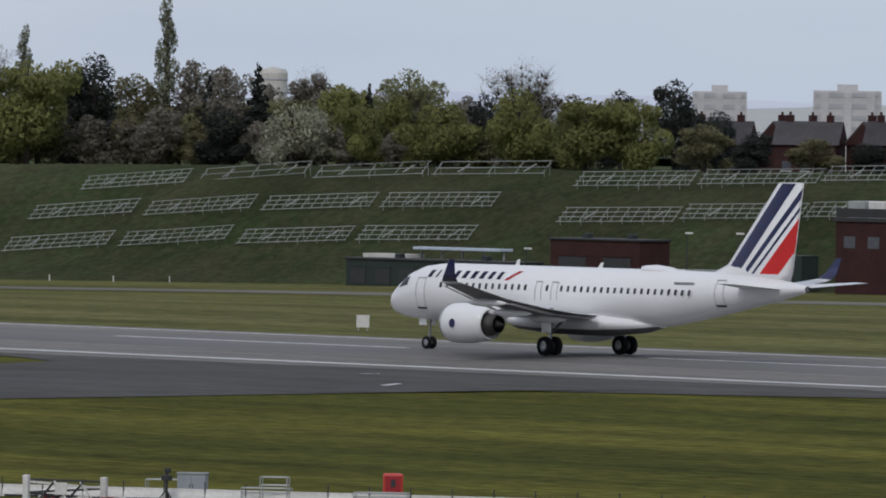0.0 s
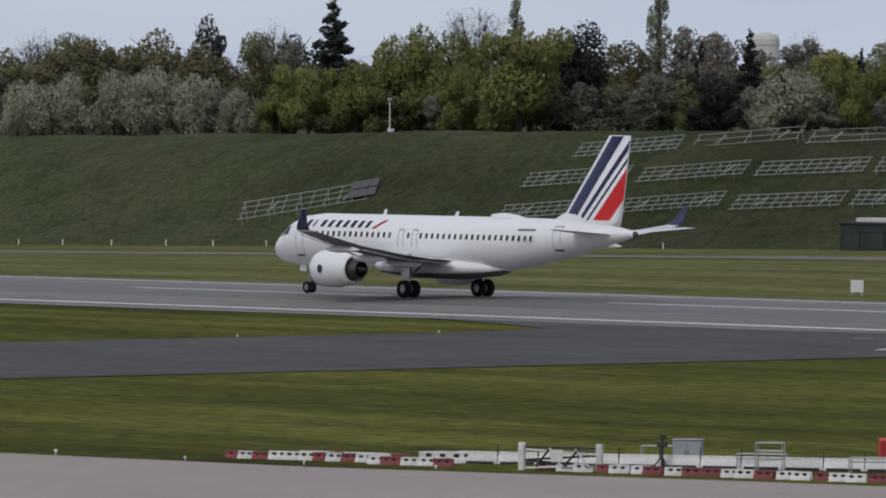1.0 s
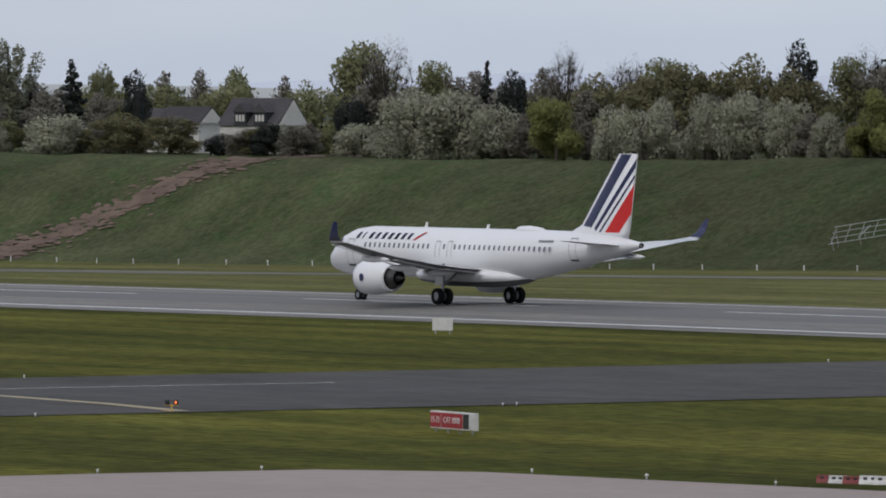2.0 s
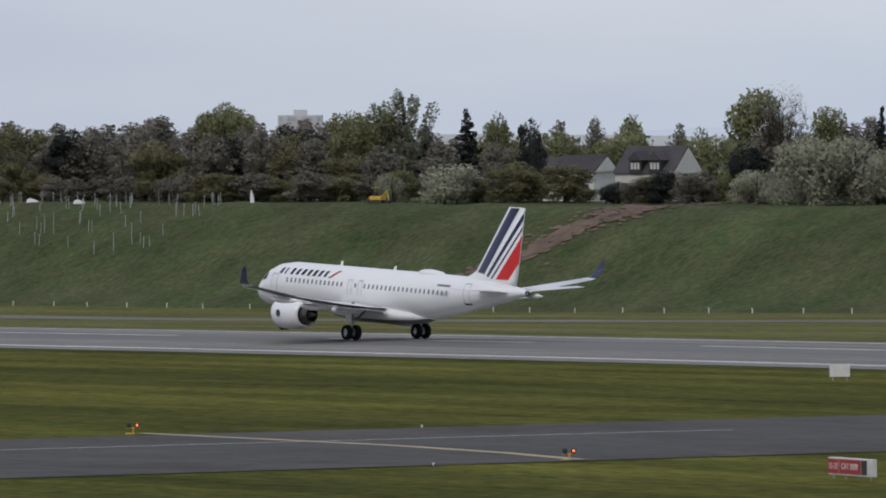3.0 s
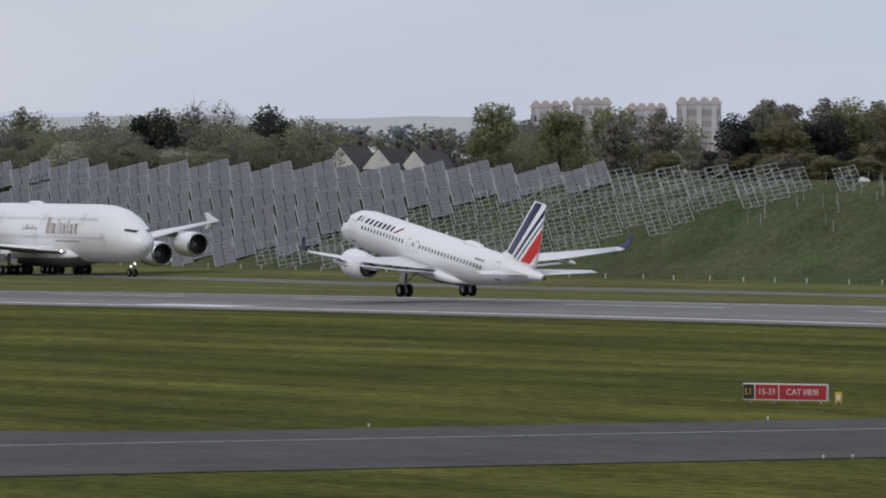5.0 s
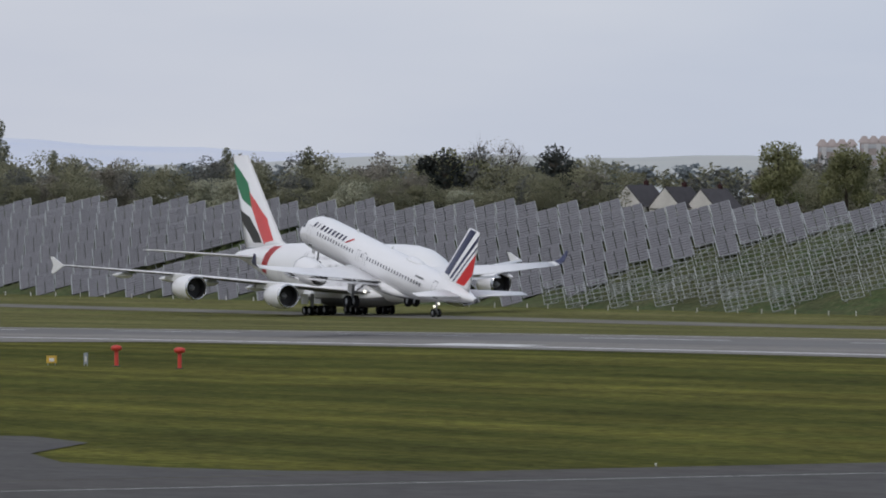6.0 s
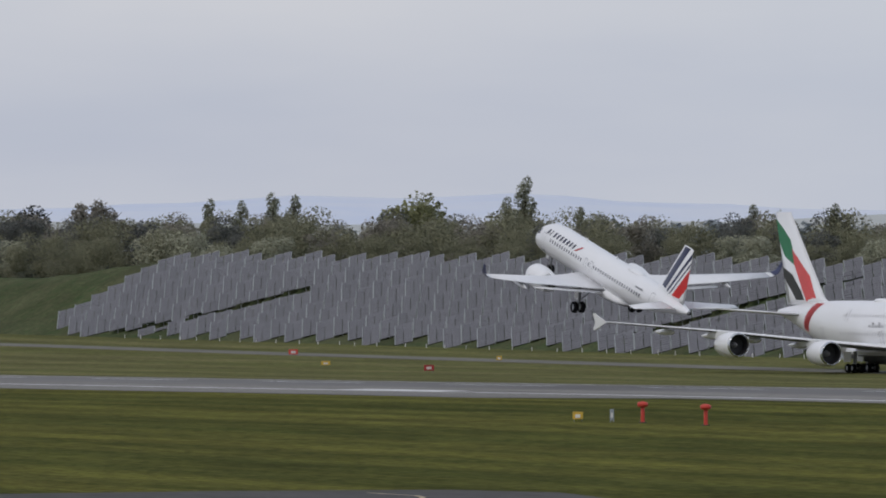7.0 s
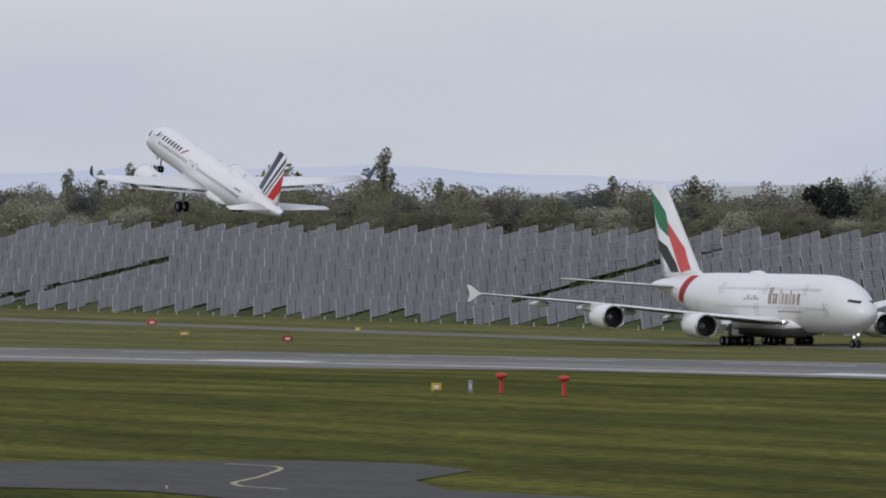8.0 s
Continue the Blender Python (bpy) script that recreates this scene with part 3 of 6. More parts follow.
def twinjet():
    """Narrow-body twinjet; the origin is on the ground between the main wheels, x forward."""
    st = [(18.55, 3.12, 3.02, 0.06), (18.4, 3.5, 2.68, 0.42), (18.0, 3.92, 2.36, 0.78), (17.2, 4.5, 2.12, 1.15), (16.2, 5.12, 2.0, 1.45), (15.0, 5.52, 1.94, 1.65), (13.2, 5.72, 1.92, 1.75),
          (-5.0, 5.72, 1.92, 1.75), (-8.0, 5.72, 2.1, 1.73), (-11.5, 5.68, 2.7, 1.56), (-15.0, 5.55, 3.42, 1.2), (-17.8, 5.3, 4.02, 0.75), (-19.4, 5.05, 4.4, 0.4), (-20.0, 4.92, 4.55, 0.22)]
    plane = empty("twinjet_airliner", pose(-440, LAT0, 0, 0, 0, 180), "white twin-engined airliner with blue and red tail stripes taking off", "airliner")
    body = part("fuselage", fuselage_mesh(st), PAINT, plane, "gloss white fuselage", True)
    # downward faces darkened for the gear bay and the shade there
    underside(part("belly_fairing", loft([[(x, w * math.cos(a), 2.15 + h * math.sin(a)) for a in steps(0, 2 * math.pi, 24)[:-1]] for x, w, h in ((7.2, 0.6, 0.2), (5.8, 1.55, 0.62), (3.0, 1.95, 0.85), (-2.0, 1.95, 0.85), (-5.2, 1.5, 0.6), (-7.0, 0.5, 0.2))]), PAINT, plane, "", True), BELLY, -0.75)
    for side in (1, -1):
        secs = [(1.2, 5.5, 8.0, 2.62), (3.2, 4.0, 6.3, 2.78), (6.0, 2.1, 4.7, 3.1), (11.0, -0.75, 3.2, 3.8), (16.4, -3.7, 1.9, 4.85)]
        # the wing's shadowed lower faces are coloured darker
        wing = underside(part("wing", wing_mesh(secs, side), WING_GREY, plane, "pale grey swept wing with shade painted on its underside", True), UNDERSIDE_SHADE)
        part("wingtip", wing_mesh([(16.4, -3.7, 1.9, 4.85), (16.9, -4.1, 1.45, 4.98)], side, 0.09), WING_GREY, wing, "", True)
        tip = [(16.9, -4.1, 1.45, 4.98), (17.25, -4.6, 1.1, 5.35), (17.5, -5.4, 0.5, 6.4)]
        blade = wing_mesh(tip, side, 0.05)
        part("winglet", blade, NAVY, wing, "navy blue upswept winglet", True)
        part("flap", wing_mesh([(2.0, -1.6, 1.5, 2.45), (6.0, -2.0, 1.25, 2.78), (10.8, -3.65, 0.95, 3.48)], side, 0.1), WING_GREY, wing, "extended grey flap", True)
        part("slat", wing_mesh([(3.4, 4.2, 0.55, 2.68), (6.2, 2.5, 0.5, 2.93), (16.0, -3.15, 0.32, 4.68)], side, 0.16), PAINT, wing, "", True)
        for y, x, z in ((4.2, -0.4, 2.4), (8.2, -1.3, 2.83), (12.0, -2.9, 3.55)):
            part("flap_fairing", lathe([(1.7, 0.02), (1.0, 0.2), (0, 0.26), (-1.4, 0.17), (-2.1, 0.02)], (x, side * y, z), seg=14), PAINT, wing, "", True)
        engine(plane, 6.9, side * 5.6, 1.98, 1.28, 4.3)
        part("pylon", loft([[(5.6, side * 5.6 + a, z) for a, z in ((-0.16, 3.0), (0.16, 3.0), (0.16, 3.2), (-0.16, 3.2))], [(1.8, side * 5.6 + a, z) for a, z in ((-0.2, 2.5), (0.2, 2.5), (0.2, 3.1), (-0.2, 3.1))], [(0.4, side * 5.6 + a, z) for a, z in ((-0.05, 2.7), (0.05, 2.7), (0.05, 2.9), (-0.05, 2.9))]]), PAINT, plane)
        part("tailplane", wing_mesh([(0.5, -14.6, 3.6, 4.7), (6.1, -17.9, 1.5, 5.1)], side, 0.09), WING_GREY, plane, "pale grey tailplane", True)
        win = mesh_of("window", skin_patch(st, [(0.11, 4.14), (-0.11, 4.14), (-0.11, 4.5), (0.11, 4.5)], side, 0.014, 3), CABIN_WIN)
        spots = [12.2 - 0.62 * i for i in range(14)] + [2.1] + [0.75 - 0.62 * i for i in range(20)]
        for x in spots:
            w = part("window", win, CABIN_WIN, body)
            w.location.x = x
        for x, z0, z1, w in ((14.2, 2.75, 4.75, 0.45), (-13.4, 3.55, 5.2, 0.38), (2.9, 3.55, 4.75, 0.3), (1.4, 3.55, 4.75, 0.3)):
            d = part("door", skin_patch(st, [(x + w, z1 - 0.06), (x - w, z1 - 0.06), (x - w, z1), (x + w, z1)], side, 0.02, 4), SEAM, body)
            for q in ([(x + w, z0), (x + w - 0.05, z0), (x + w - 0.05, z1), (x + w, z1)], [(x - w + 0.05, z0), (x - w, z0), (x - w, z1), (x - w + 0.05, z1)]):
                part("door_seam", skin_patch(st, q, side, 0.024, 4), SEAM, d)
            if w > 0.35:
                part("door_sill", skin_patch(st, [(x + w, z0 - 0.06), (x - w, z0 - 0.06), (x - w, z0 + 0.06), (x + w, z0 + 0.06)], side, 0.026, 4), DARK, d, "dark door sill")
        for i in range(9):
            x = 13.75 - i * 0.83
            w = (0.52, 0.2, 0.5, 0.46, 0.5, 0.52, 0.52, 0.48, 0.44)[i] * 0.82
            part("lettering_bar", skin_patch(st, [(x, 4.78), (x - w, 4.78), (x - w - 0.16, 5.26), (x - 0.16, 5.26)], side, 0.016, 4), NAVY, body, "navy lettering bar")
        part("accent_stroke", skin_patch(st, [(6.35, 4.74), (5.95, 4.74), (4.95, 5.34), (5.35, 5.34)], side, 0.018, 4), RED, body, "red accent stroke")
        part("cockpit_glass", skin_patch(st, [(16.9, 4.02), (15.7, 4.22), (15.75, 4.78), (16.55, 4.62)], side, 0.02, 5), GLASS, body, "dark cockpit side window")
        part("registration_bar", skin_patch(st, [(-9.4, 4.82), (-11.2, 4.82), (-11.2, 4.98), (-9.4, 4.98)], side, 0.016, 4), SEAM, body)
        nac_logo = part("nacelle_emblem", loft([[(5.5 + 0.28 * math.cos(a), side * (5.6 + 1.34), 2.0 + 0.3 * math.sin(a)) for a in steps(0, 2 * math.pi, 10)[:-1]], [(5.5 + 0.28 * math.cos(a), side * (5.6 + 1.36), 2.0 + 0.3 * math.sin(a)) for a in steps(0, 2 * math.pi, 10)[:-1]]]), NAVY, plane, "small navy emblem")
        gear = part("main_gear", rod((0, side * 3.4, 0.55), (0.1, side * 3.2, 3.1), 0.14), STEEL, plane, "steel main landing gear leg")
        MAIN_GEAR.append(gear)
        part("gear_brace", rod((0, side * 3.3, 1.4), (0.2, side * 1.9, 2.4), 0.08), STEEL, gear)
        part("gear_door", boxm((0.9, 0.06, 1.0), (0.0, side * 3.72, 2.0), bevel=0.02), PAINT, gear)
        tyre, hub = mesh_of("wheel", wheel_mesh(0.63, 0.46), TYRE), mesh_of("rim", hub_mesh(0.63, 0.46), STEEL)
        for dy in (-0.42, 0.42):
            add_wheel(gear, (0, side * 3.4 + dy, 0.63), tyre, hub)
    fin = [(5.3, -11.2, -18.6), (6.3, -12.9, -18.85), (11.5, -17.4, -19.9)]
    flat = [(5.3, -12.1, -18.6), (11.5, -17.35, -19.6)]
    tail = part("fin", upright_foil([(5.2, -9.4, -18.5), (5.7, -11.7, -18.68), (6.2, -12.88, -18.79), flat[1]], 0.09), PAINT, plane, "white tail fin", True)
    for side in (1, -1):
        for mat, outl, lab in ((NAVY, [(-12.85, 5.65), (-14.05, 5.65), (-18.95, 11.45), (-17.75, 11.45)], "broad navy stripe"),
                               (NAVY, [(-14.45, 5.65), (-14.85, 5.65), (-19.36, 10.5), (-19.52, 11.2)], "thin navy stripe"),
                               (NAVY, [(-15.25, 5.65), (-15.47, 5.65), (-19.24, 9.7), (-19.30, 10.0)], "thin navy stripe"),
                               (RED, [(-15.95, 5.65), (-17.5, 5.65), (-18.86, 7.1), (-19.2, 9.25)], "red stripe")):
            part("tail_stripe", fin_panel([flat[0], flat[1]], 0.09, outl, side, 0.02, True), mat, tail, lab)
    nose = part("nose_gear", rod((15.05, 0, 0.36), (14.9, 0, 2.2), 0.09), STEEL, plane, "steel nose gear leg")
    part("gear_door", boxm((0.7, 0.05, 0.55), (15.2, 0.45, 1.85), bevel=0.02), PAINT, nose)
    part("gear_door", boxm((0.7, 0.05, 0.55), (15.2, -0.45, 1.85), bevel=0.02), PAINT, nose)
    tyre, hub = mesh_of("wheel", wheel_mesh(0.42, 0.26), TYRE), mesh_of("rim", hub_mesh(0.42, 0.26), STEEL)
    for dy in (-0.22, 0.22):
        add_wheel(nose, (15.05, dy, 0.42), tyre, hub)
    part("antenna_dome", loft([[(x, w * math.cos(a), 5.68 + h * math.sin(a)) for a in steps(0, 2 * math.pi, 20)[:-1]] for x, w, h in ((-4.9, 0.1, 0.05), (-5.4, 0.55, 0.28), (-6.4, 0.62, 0.34), (-7.6, 0.5, 0.22), (-8.4, 0.1, 0.04))]), PAINT, plane, "", True)
    part("antenna", plate([(6.9, 0, 5.7), (6.5, 0, 5.7), (6.45, 0, 6.1), (6.65, 0, 6.1)], 0.05, (0, 1, 0)), PAINT, plane)
    part("antenna", plate([(-0.9, 0, 5.7), (-1.3, 0, 5.7), (-1.4, 0, 6.05), (-1.2, 0, 6.05)], 0.05, (0, 1, 0)), PAINT, plane)
    part("tail_exhaust", lathe([(0.05, 0.2), (-0.12, 0.19), (-0.12, 0.14), (0.0, 0.1)], (-20.0, 0, 4.73), seg=16), DARK, plane, "dark auxiliary exhaust")
    return plane


def double_decker():
    """Four-engined double-deck airliner; the origin is on the ground under its nose wheels, x forward."""
    st = [(5.0 - a, t, b, w) for a, t, b, w in ((0, 4.95, 4.75, 0.1), (0.5, 5.9, 3.85, 1.05), (1.6, 6.9, 3.1, 1.9), (3.4, 8.1, 2.55, 2.65), (5.6, 9.3, 2.25, 3.15), (8.2, 10.15, 2.12, 3.42), (11.5, 10.6, 2.05, 3.55), (15, 10.72, 2.05, 3.57),
                                            (44, 10.72, 2.05, 3.57), (50, 10.68, 2.75, 3.5), (56, 10.55, 4.1, 3.1), (62, 10.2, 5.9, 2.3), (68, 9.7, 7.5, 1.3), (71.6, 9.25, 8.25, 0.55), (72.7, 9.0, 8.6, 0.2))]
    plane = empty("double_deck_airliner", pose(-1240, 634, -7.3, 0, 0, 0), "white four-engined double-deck airliner taxiing beside the bank", "airliner")
    body = part("fuselage", fuselage_mesh(st, 44), PAINT, plane, "gloss white double-deck fuselage", True)
    # shade below the wings, painted onto the belly's lower faces
    underside(part("belly_fairing", loft([[(5 - a, w * math.cos(q), 3.1 + h * math.sin(q)) for q in steps(0, 2 * math.pi, 24)[:-1]] for a, w, h in ((17, 1.4, 0.3), (20, 3.3, 1.5), (26, 4.2, 1.95), (37, 4.2, 1.95), (43, 3.2, 1.3), (47, 1.2, 0.3))]), PAINT, plane, "", True), UNDERSIDE_SHADE, -0.35)
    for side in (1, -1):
        wing = part("wing", wing_mesh([(2.6, -14.6, 18.2, 3.5), (6.5, -18.2, 15.4, 3.9), (14.5, -25.0, 10.6, 4.85), (26, -35.2, 7.2, 6.3), (38.8, -46.3, 3.9, 7.6)], side, 0.115), WING_GREY, plane, "pale grey swept wing with shade painted on its underside", True)
        # shade beneath the wing goes into its lower faces' colour
        underside(wing, UNDERSIDE_SHADE)
        part("wingtip_fence", plate([(-46.8, side * 38.9, 7.6), (-50.8, side * 38.9, 8.9), (-51.6, side * 38.9, 8.9), (-50.6, side * 38.9, 7.6), (-51.4, side * 38.9, 6.4), (-50.6, side * 38.9, 6.4)], 0.14, (0, 1, 0)), PAINT, wing, "white wingtip fence")
        for y, x, z in ((9.5, -31.5, 3.6), (13, -33.8, 4.1), (19, -37.8, 4.9), (24, -41, 5.5), (30, -44.8, 6.1)):
            part("flap_fairing", lathe([(3.4, 0.03), (2.0, 0.4), (0, 0.5), (-2.6, 0.3), (-4.0, 0.03)], (x, side * y, z), seg=14), WING_GREY, wing, "", True)
        for y, x, z in ((14.9, -19.0, 3.05), (25.7, -28.2, 4.3)):
            engine(plane, x, side * y, z, 1.85, 6.6, 0.84)
            part("pylon", loft([[(x - 1.8, side * y + a, z + b) for a, b in ((-0.25, 1.6), (0.25, 1.6), (0.25, 1.95), (-0.25, 1.95))], [(x - 7.0, side * y + a, z + b) for a, b in ((-0.3, 0.9), (0.3, 0.9), (0.3, 2.0), (-0.3, 2.0))], [(x - 11, side * y + a, z + b) for a, b in ((-0.08, 1.2), (0.08, 1.2), (0.08, 1.6), (-0.08, 1.6))]]), PAINT, plane)
        part("tailplane", wing_mesh([(0.8, -54.0, 11.0, 8.3), (15.2, -65.5, 4.0, 9.6)], side, 0.09), WING_GREY, plane, "pale grey tailplane", True)
        for z, x0, n in ((5.55, -3.0, 62), (8.3, -5.5, 56)):
            win = mesh_of("window", skin_patch(st[7:9], [(-10.1, z), (-10.4, z), (-10.4, z + 0.42), (-10.1, z + 0.42)], side, 0.02, 2), FAINT)
            for i in range(n):
                if -11 + 10.25 >= x0 - 0.9 * i >= -39 + 0:
                    w = part("window", win, FAINT, body)
                    w.location.x = x0 - 0.9 * i + 10.25
        for x, wd, hg in ((-11.0, 0.9, 1.6), (-12.5, 0.9, 1.5), (-13.9, 0.5, 2.0), (-14.9, 0.9, 1.5), (-16.3, 0.5, 1.6), (-17.3, 0.35, 2.1), (-18.3, 1.5, 1.5), (-20.2, 1.1, 2.4)):
            x -= 0.2
            body_bar = part("lettering_bar", skin_patch(st, [(x, 6.3), (x - wd, 6.3), (x - wd, 6.3 + hg), (x, 6.3 + hg)], side, 0.03, 4), SOFTGOLD, body, "dull gold lettering bar")
            part("lettering_gap", skin_patch(st, [(x - wd * 0.36, 6.42), (x - wd * 0.64, 6.42), (x - wd * 0.64, 6.2 + hg), (x - wd * 0.36, 6.2 + hg)], side, 0.04, 3), PAINT, body_bar, "white paint between the strokes")
        for i in range(5):
            x = -24.6 - 1.05 * i
            part("lettering_bar", skin_patch(st, [(x, 6.8), (x - 0.8, 6.8), (x - 0.8, 7.15 + 0.4 * (i % 2)), (x, 7.15 + 0.4 * (i % 2))], side, 0.03, 3), FAINT, body, "pale lettering bar")
        part("web_bar", skin_patch(st, [(-10.5, 5.1), (-18.5, 5.1), (-18.5, 5.3), (-10.5, 5.3)], side, 0.03, 8), SOFTGOLD, body)
        for x, z0, z1 in ((-2.6, 4.4, 6.6), (-9.5, 7.6, 9.4), (-22.5, 7.6, 9.4), (-25, 4.4, 6.4), (-37, 7.6, 9.4), (-45, 4.7, 6.7)):
            part("door", skin_patch(st, [(x - 0.9, z0), (x - 1.0, z0), (x - 1.0, z1), (x - 0.9, z1)], side, 0.03, 4), SEAM, body)
            part("door_seam", skin_patch(st, [(x, z0), (x - 0.1, z0), (x - 0.1, z1), (x, z1)], side, 0.034, 4), SEAM, body)
        part("tail_band", skin_patch(st, [(-48.6, 10.2), (-51.4, 10.2), (-53.4, 6.4), (-51.4, 5.9)], side, 0.03, 10), CORAL, body, "red band round the rear fuselage")
        part("cockpit_glass", skin_patch(st, [(3.45, 6.55), (1.6, 6.85), (1.6, 7.2), (3.25, 6.95)], side, 0.03, 6), GLASS, body, "dark cockpit window")
        for pos, n in (((-24.5 - 5 + 0.6, 6.2), 2), ((-28.2 - 4.2 + 0.6, 2.65), 3)):
            gx, gy = pos
            leg = part("main_gear", rod((gx, side * gy, 0.7), (gx + 0.2, side * gy, 3.2), 0.28), STEEL, plane, "heavy main landing gear leg")
            part("bogie_beam", boxm((1.7 * (n - 1) + 0.5, 0.3, 0.3), (gx, side * gy, 0.72), bevel=0.05), STEEL, leg)
            part("gear_door", boxm((2.4, 0.08, 1.5), (gx, side * (gy + 1.2), 2.4), bevel=0.03), PAINT, leg)
            tyre, hub = mesh_of("wheel", wheel_mesh(0.71, 0.52), TYRE), mesh_of("rim", hub_mesh(0.71, 0.52), STEEL)
            for i in range(n):
                for dy in (-0.68, 0.68):
                    add_wheel(leg, (gx + 1.7 * (i - (n - 1) / 2), side * gy + dy, 0.71), tyre, hub)
        part("landing_light", lathe([(0.0, 0.02), (0.0, 0.2), (-0.12, 0.22)], (-15.6, side * 3.9, 3.7), seg=12), LAMP, plane, "lit landing light")
    flat = [(10.1, -51.0, -64.4), (24.1, -63.2, -68.6)]
    tail = part("fin", upright_foil([(9.9, -48.5, -64.3), (11.0, -51.4, -64.7), flat[1]], 0.09), PAINT, plane, "white tail fin", True)
    shapes = ((GREEN, [(1.0, 0.93), (0.62, 0.82), (0.40, 0.70), (0.42, 0.55), (0.50, 0.42), (0.84, 0.52), (1.0, 0.70)], "green flag band"),
              (CORAL, [(0.44, 0.60), (0.30, 0.50), (0.11, 0.30), (0.07, 0.02), (0.40, 0.02), (0.44, 0.15), (0.47, 0.30), (0.50, 0.42)], "red flag band"),
              (BLACK, [(1.0, 0.40), (0.66, 0.32), (0.48, 0.14), (0.46, 0.04), (0.70, 0.04), (0.80, 0.14), (1.0, 0.28)], "black flag band"))
    for side in (1, -1):
        for mat, outl, lab in shapes:
            part("flag_band", fin_panel(flat, 0.09, outl, side, 0.03), mat, tail, lab)
    nose = part("nose_gear", rod((0, 0, 0.6), (0.1, 0, 3.0), 0.18), STEEL, plane, "steel nose gear leg")
    tyre, hub = mesh_of("wheel", wheel_mesh(0.63, 0.42), TYRE), mesh_of("rim", hub_mesh(0.63, 0.42), STEEL)
    for dy in (-0.45, 0.45):
        add_wheel(nose, (0, dy, 0.63), tyre, hub)
        part("taxi_light", lathe([(0.0, 0.02), (0.0, 0.15), (-0.15, 0.17)], (0.35, dy * 0.8, 2.0 if dy > 0 else 1.6), seg=12), LAMP, nose, "lit taxi light")
    part("roof_dome", loft([[(x, w * math.cos(a), 10.65 + h * math.sin(a)) for a in steps(0, 2 * math.pi, 16)[:-1]] for x, w, h in ((-30, 0.2, 0.05), (-31, 0.9, 0.45), (-33, 0.9, 0.45), (-34.5, 0.2, 0.05))]), PAINT, plane, "", True)
    return plane


jet = twinjet()
giant = double_decker()


def jet_pose(s, z, pitch):
    return pose(-s, LAT0, z, 0, 0, 180) @ pose(0, 0, 0, 0, -pitch, 0)


def motions():
    for gear in MAIN_GEAR:
        walk(gear, [(t, pose(0, 0, -drop)) for t, drop in ((0, 0), (4.0, 0), (4.6, 0.12), (5.3, 0.42), (6.0, 0.5), (8, 0.5))])
    walk(jet, [(t, jet_pose(s, z, p)) for t, s, z, p in (
        (0.0, 439.4, 0.06, 0.0), (0.5, 471.2, 0.06, 0.0), (1.0, 503.4, 0.05, 0.0), (1.2, 516.4, 0.04, 0.0), (2.3, 588.4, -0.04, 0.05), (2.5, 601.6, -0.07, 0.7), (3.0, 635.0, -0.16, 2.2), (3.5, 668.8, -0.28, 4.3),
        (4.0, 702.9, -0.40, 5.7), (4.2, 716.6, -0.44, 6.1), (5.3, 793.9, 0.29, 9.75), (5.5, 808.0, 0.65, 10.6), (5.9, 836.5, 1.62, 11.95), (6.0, 843.7, 1.9, 12.25), (6.3, 865.4, 2.98, 13.06), (6.5, 879.8, 3.85, 13.55),
        (6.7, 894.1, 4.78, 13.95), (7.0, 915.5, 6.45, 14.4), (7.3, 936.8, 8.35, 14.8), (7.5, 950.8, 9.85, 15.1), (8.0, 984.8, 13.95, 15.3))])
    walk(giant, [(t, pose(-1243.6 + 5.55 * (t - 5.3), 634, -7.32, 0, 0, 0)) for t in (0, 2, 4, 6, 8)])

# ---- solar field on the bank ----
def rack(length, rise, depth, cols, label, rails=4, name="panel_rack"):
    """A tilted rack of bare rails; the lower edge is at the origin, x along it."""
    ob = empty(name, Matrix(), label, "solar rack", "bare racks on the bank")
    L = length / 2

    def on(x, k, up=0.0):
        return (x, depth * k, 0.3 + rise * k + up)

    for j in range(rails):
        k = j / (rails - 1)
        part("rail", rod(on(-L, k), on(L, k), 0.045, seg=5), GALV, ob)
    for i in range(cols):
        x = -L + 0.3 + (length - 0.6) * i / (cols - 1)
        part("rafter", rod(on(x, 0, -0.08), on(x, 1, -0.08), 0.04, seg=5), GALV, ob)
    for i in range(0, cols, 2):
        x = -L + 0.3 + (length - 0.6) * i / (cols - 1)
        part("leg", rod(on(x, 0.25), (x, depth * 0.25, -0.5), 0.03, seg=5), GALV, ob)
        part("leg", rod(on(x, 0.85), (x, depth * 0.85, -0.3), 0.03, seg=5), GALV, ob)
    for x in (-L * 0.55, L * 0.62):
        part("brace", rod(on(x, 0.15), on(x + 1.1, 0.75), 0.07, seg=6), GALV, ob)
    return ob


EAST, NORTH = Vector((0.454, 0.891, 0)), Vector((-0.891, 0.454, 0))
WIDE, DEEP = 3.35, 11.2


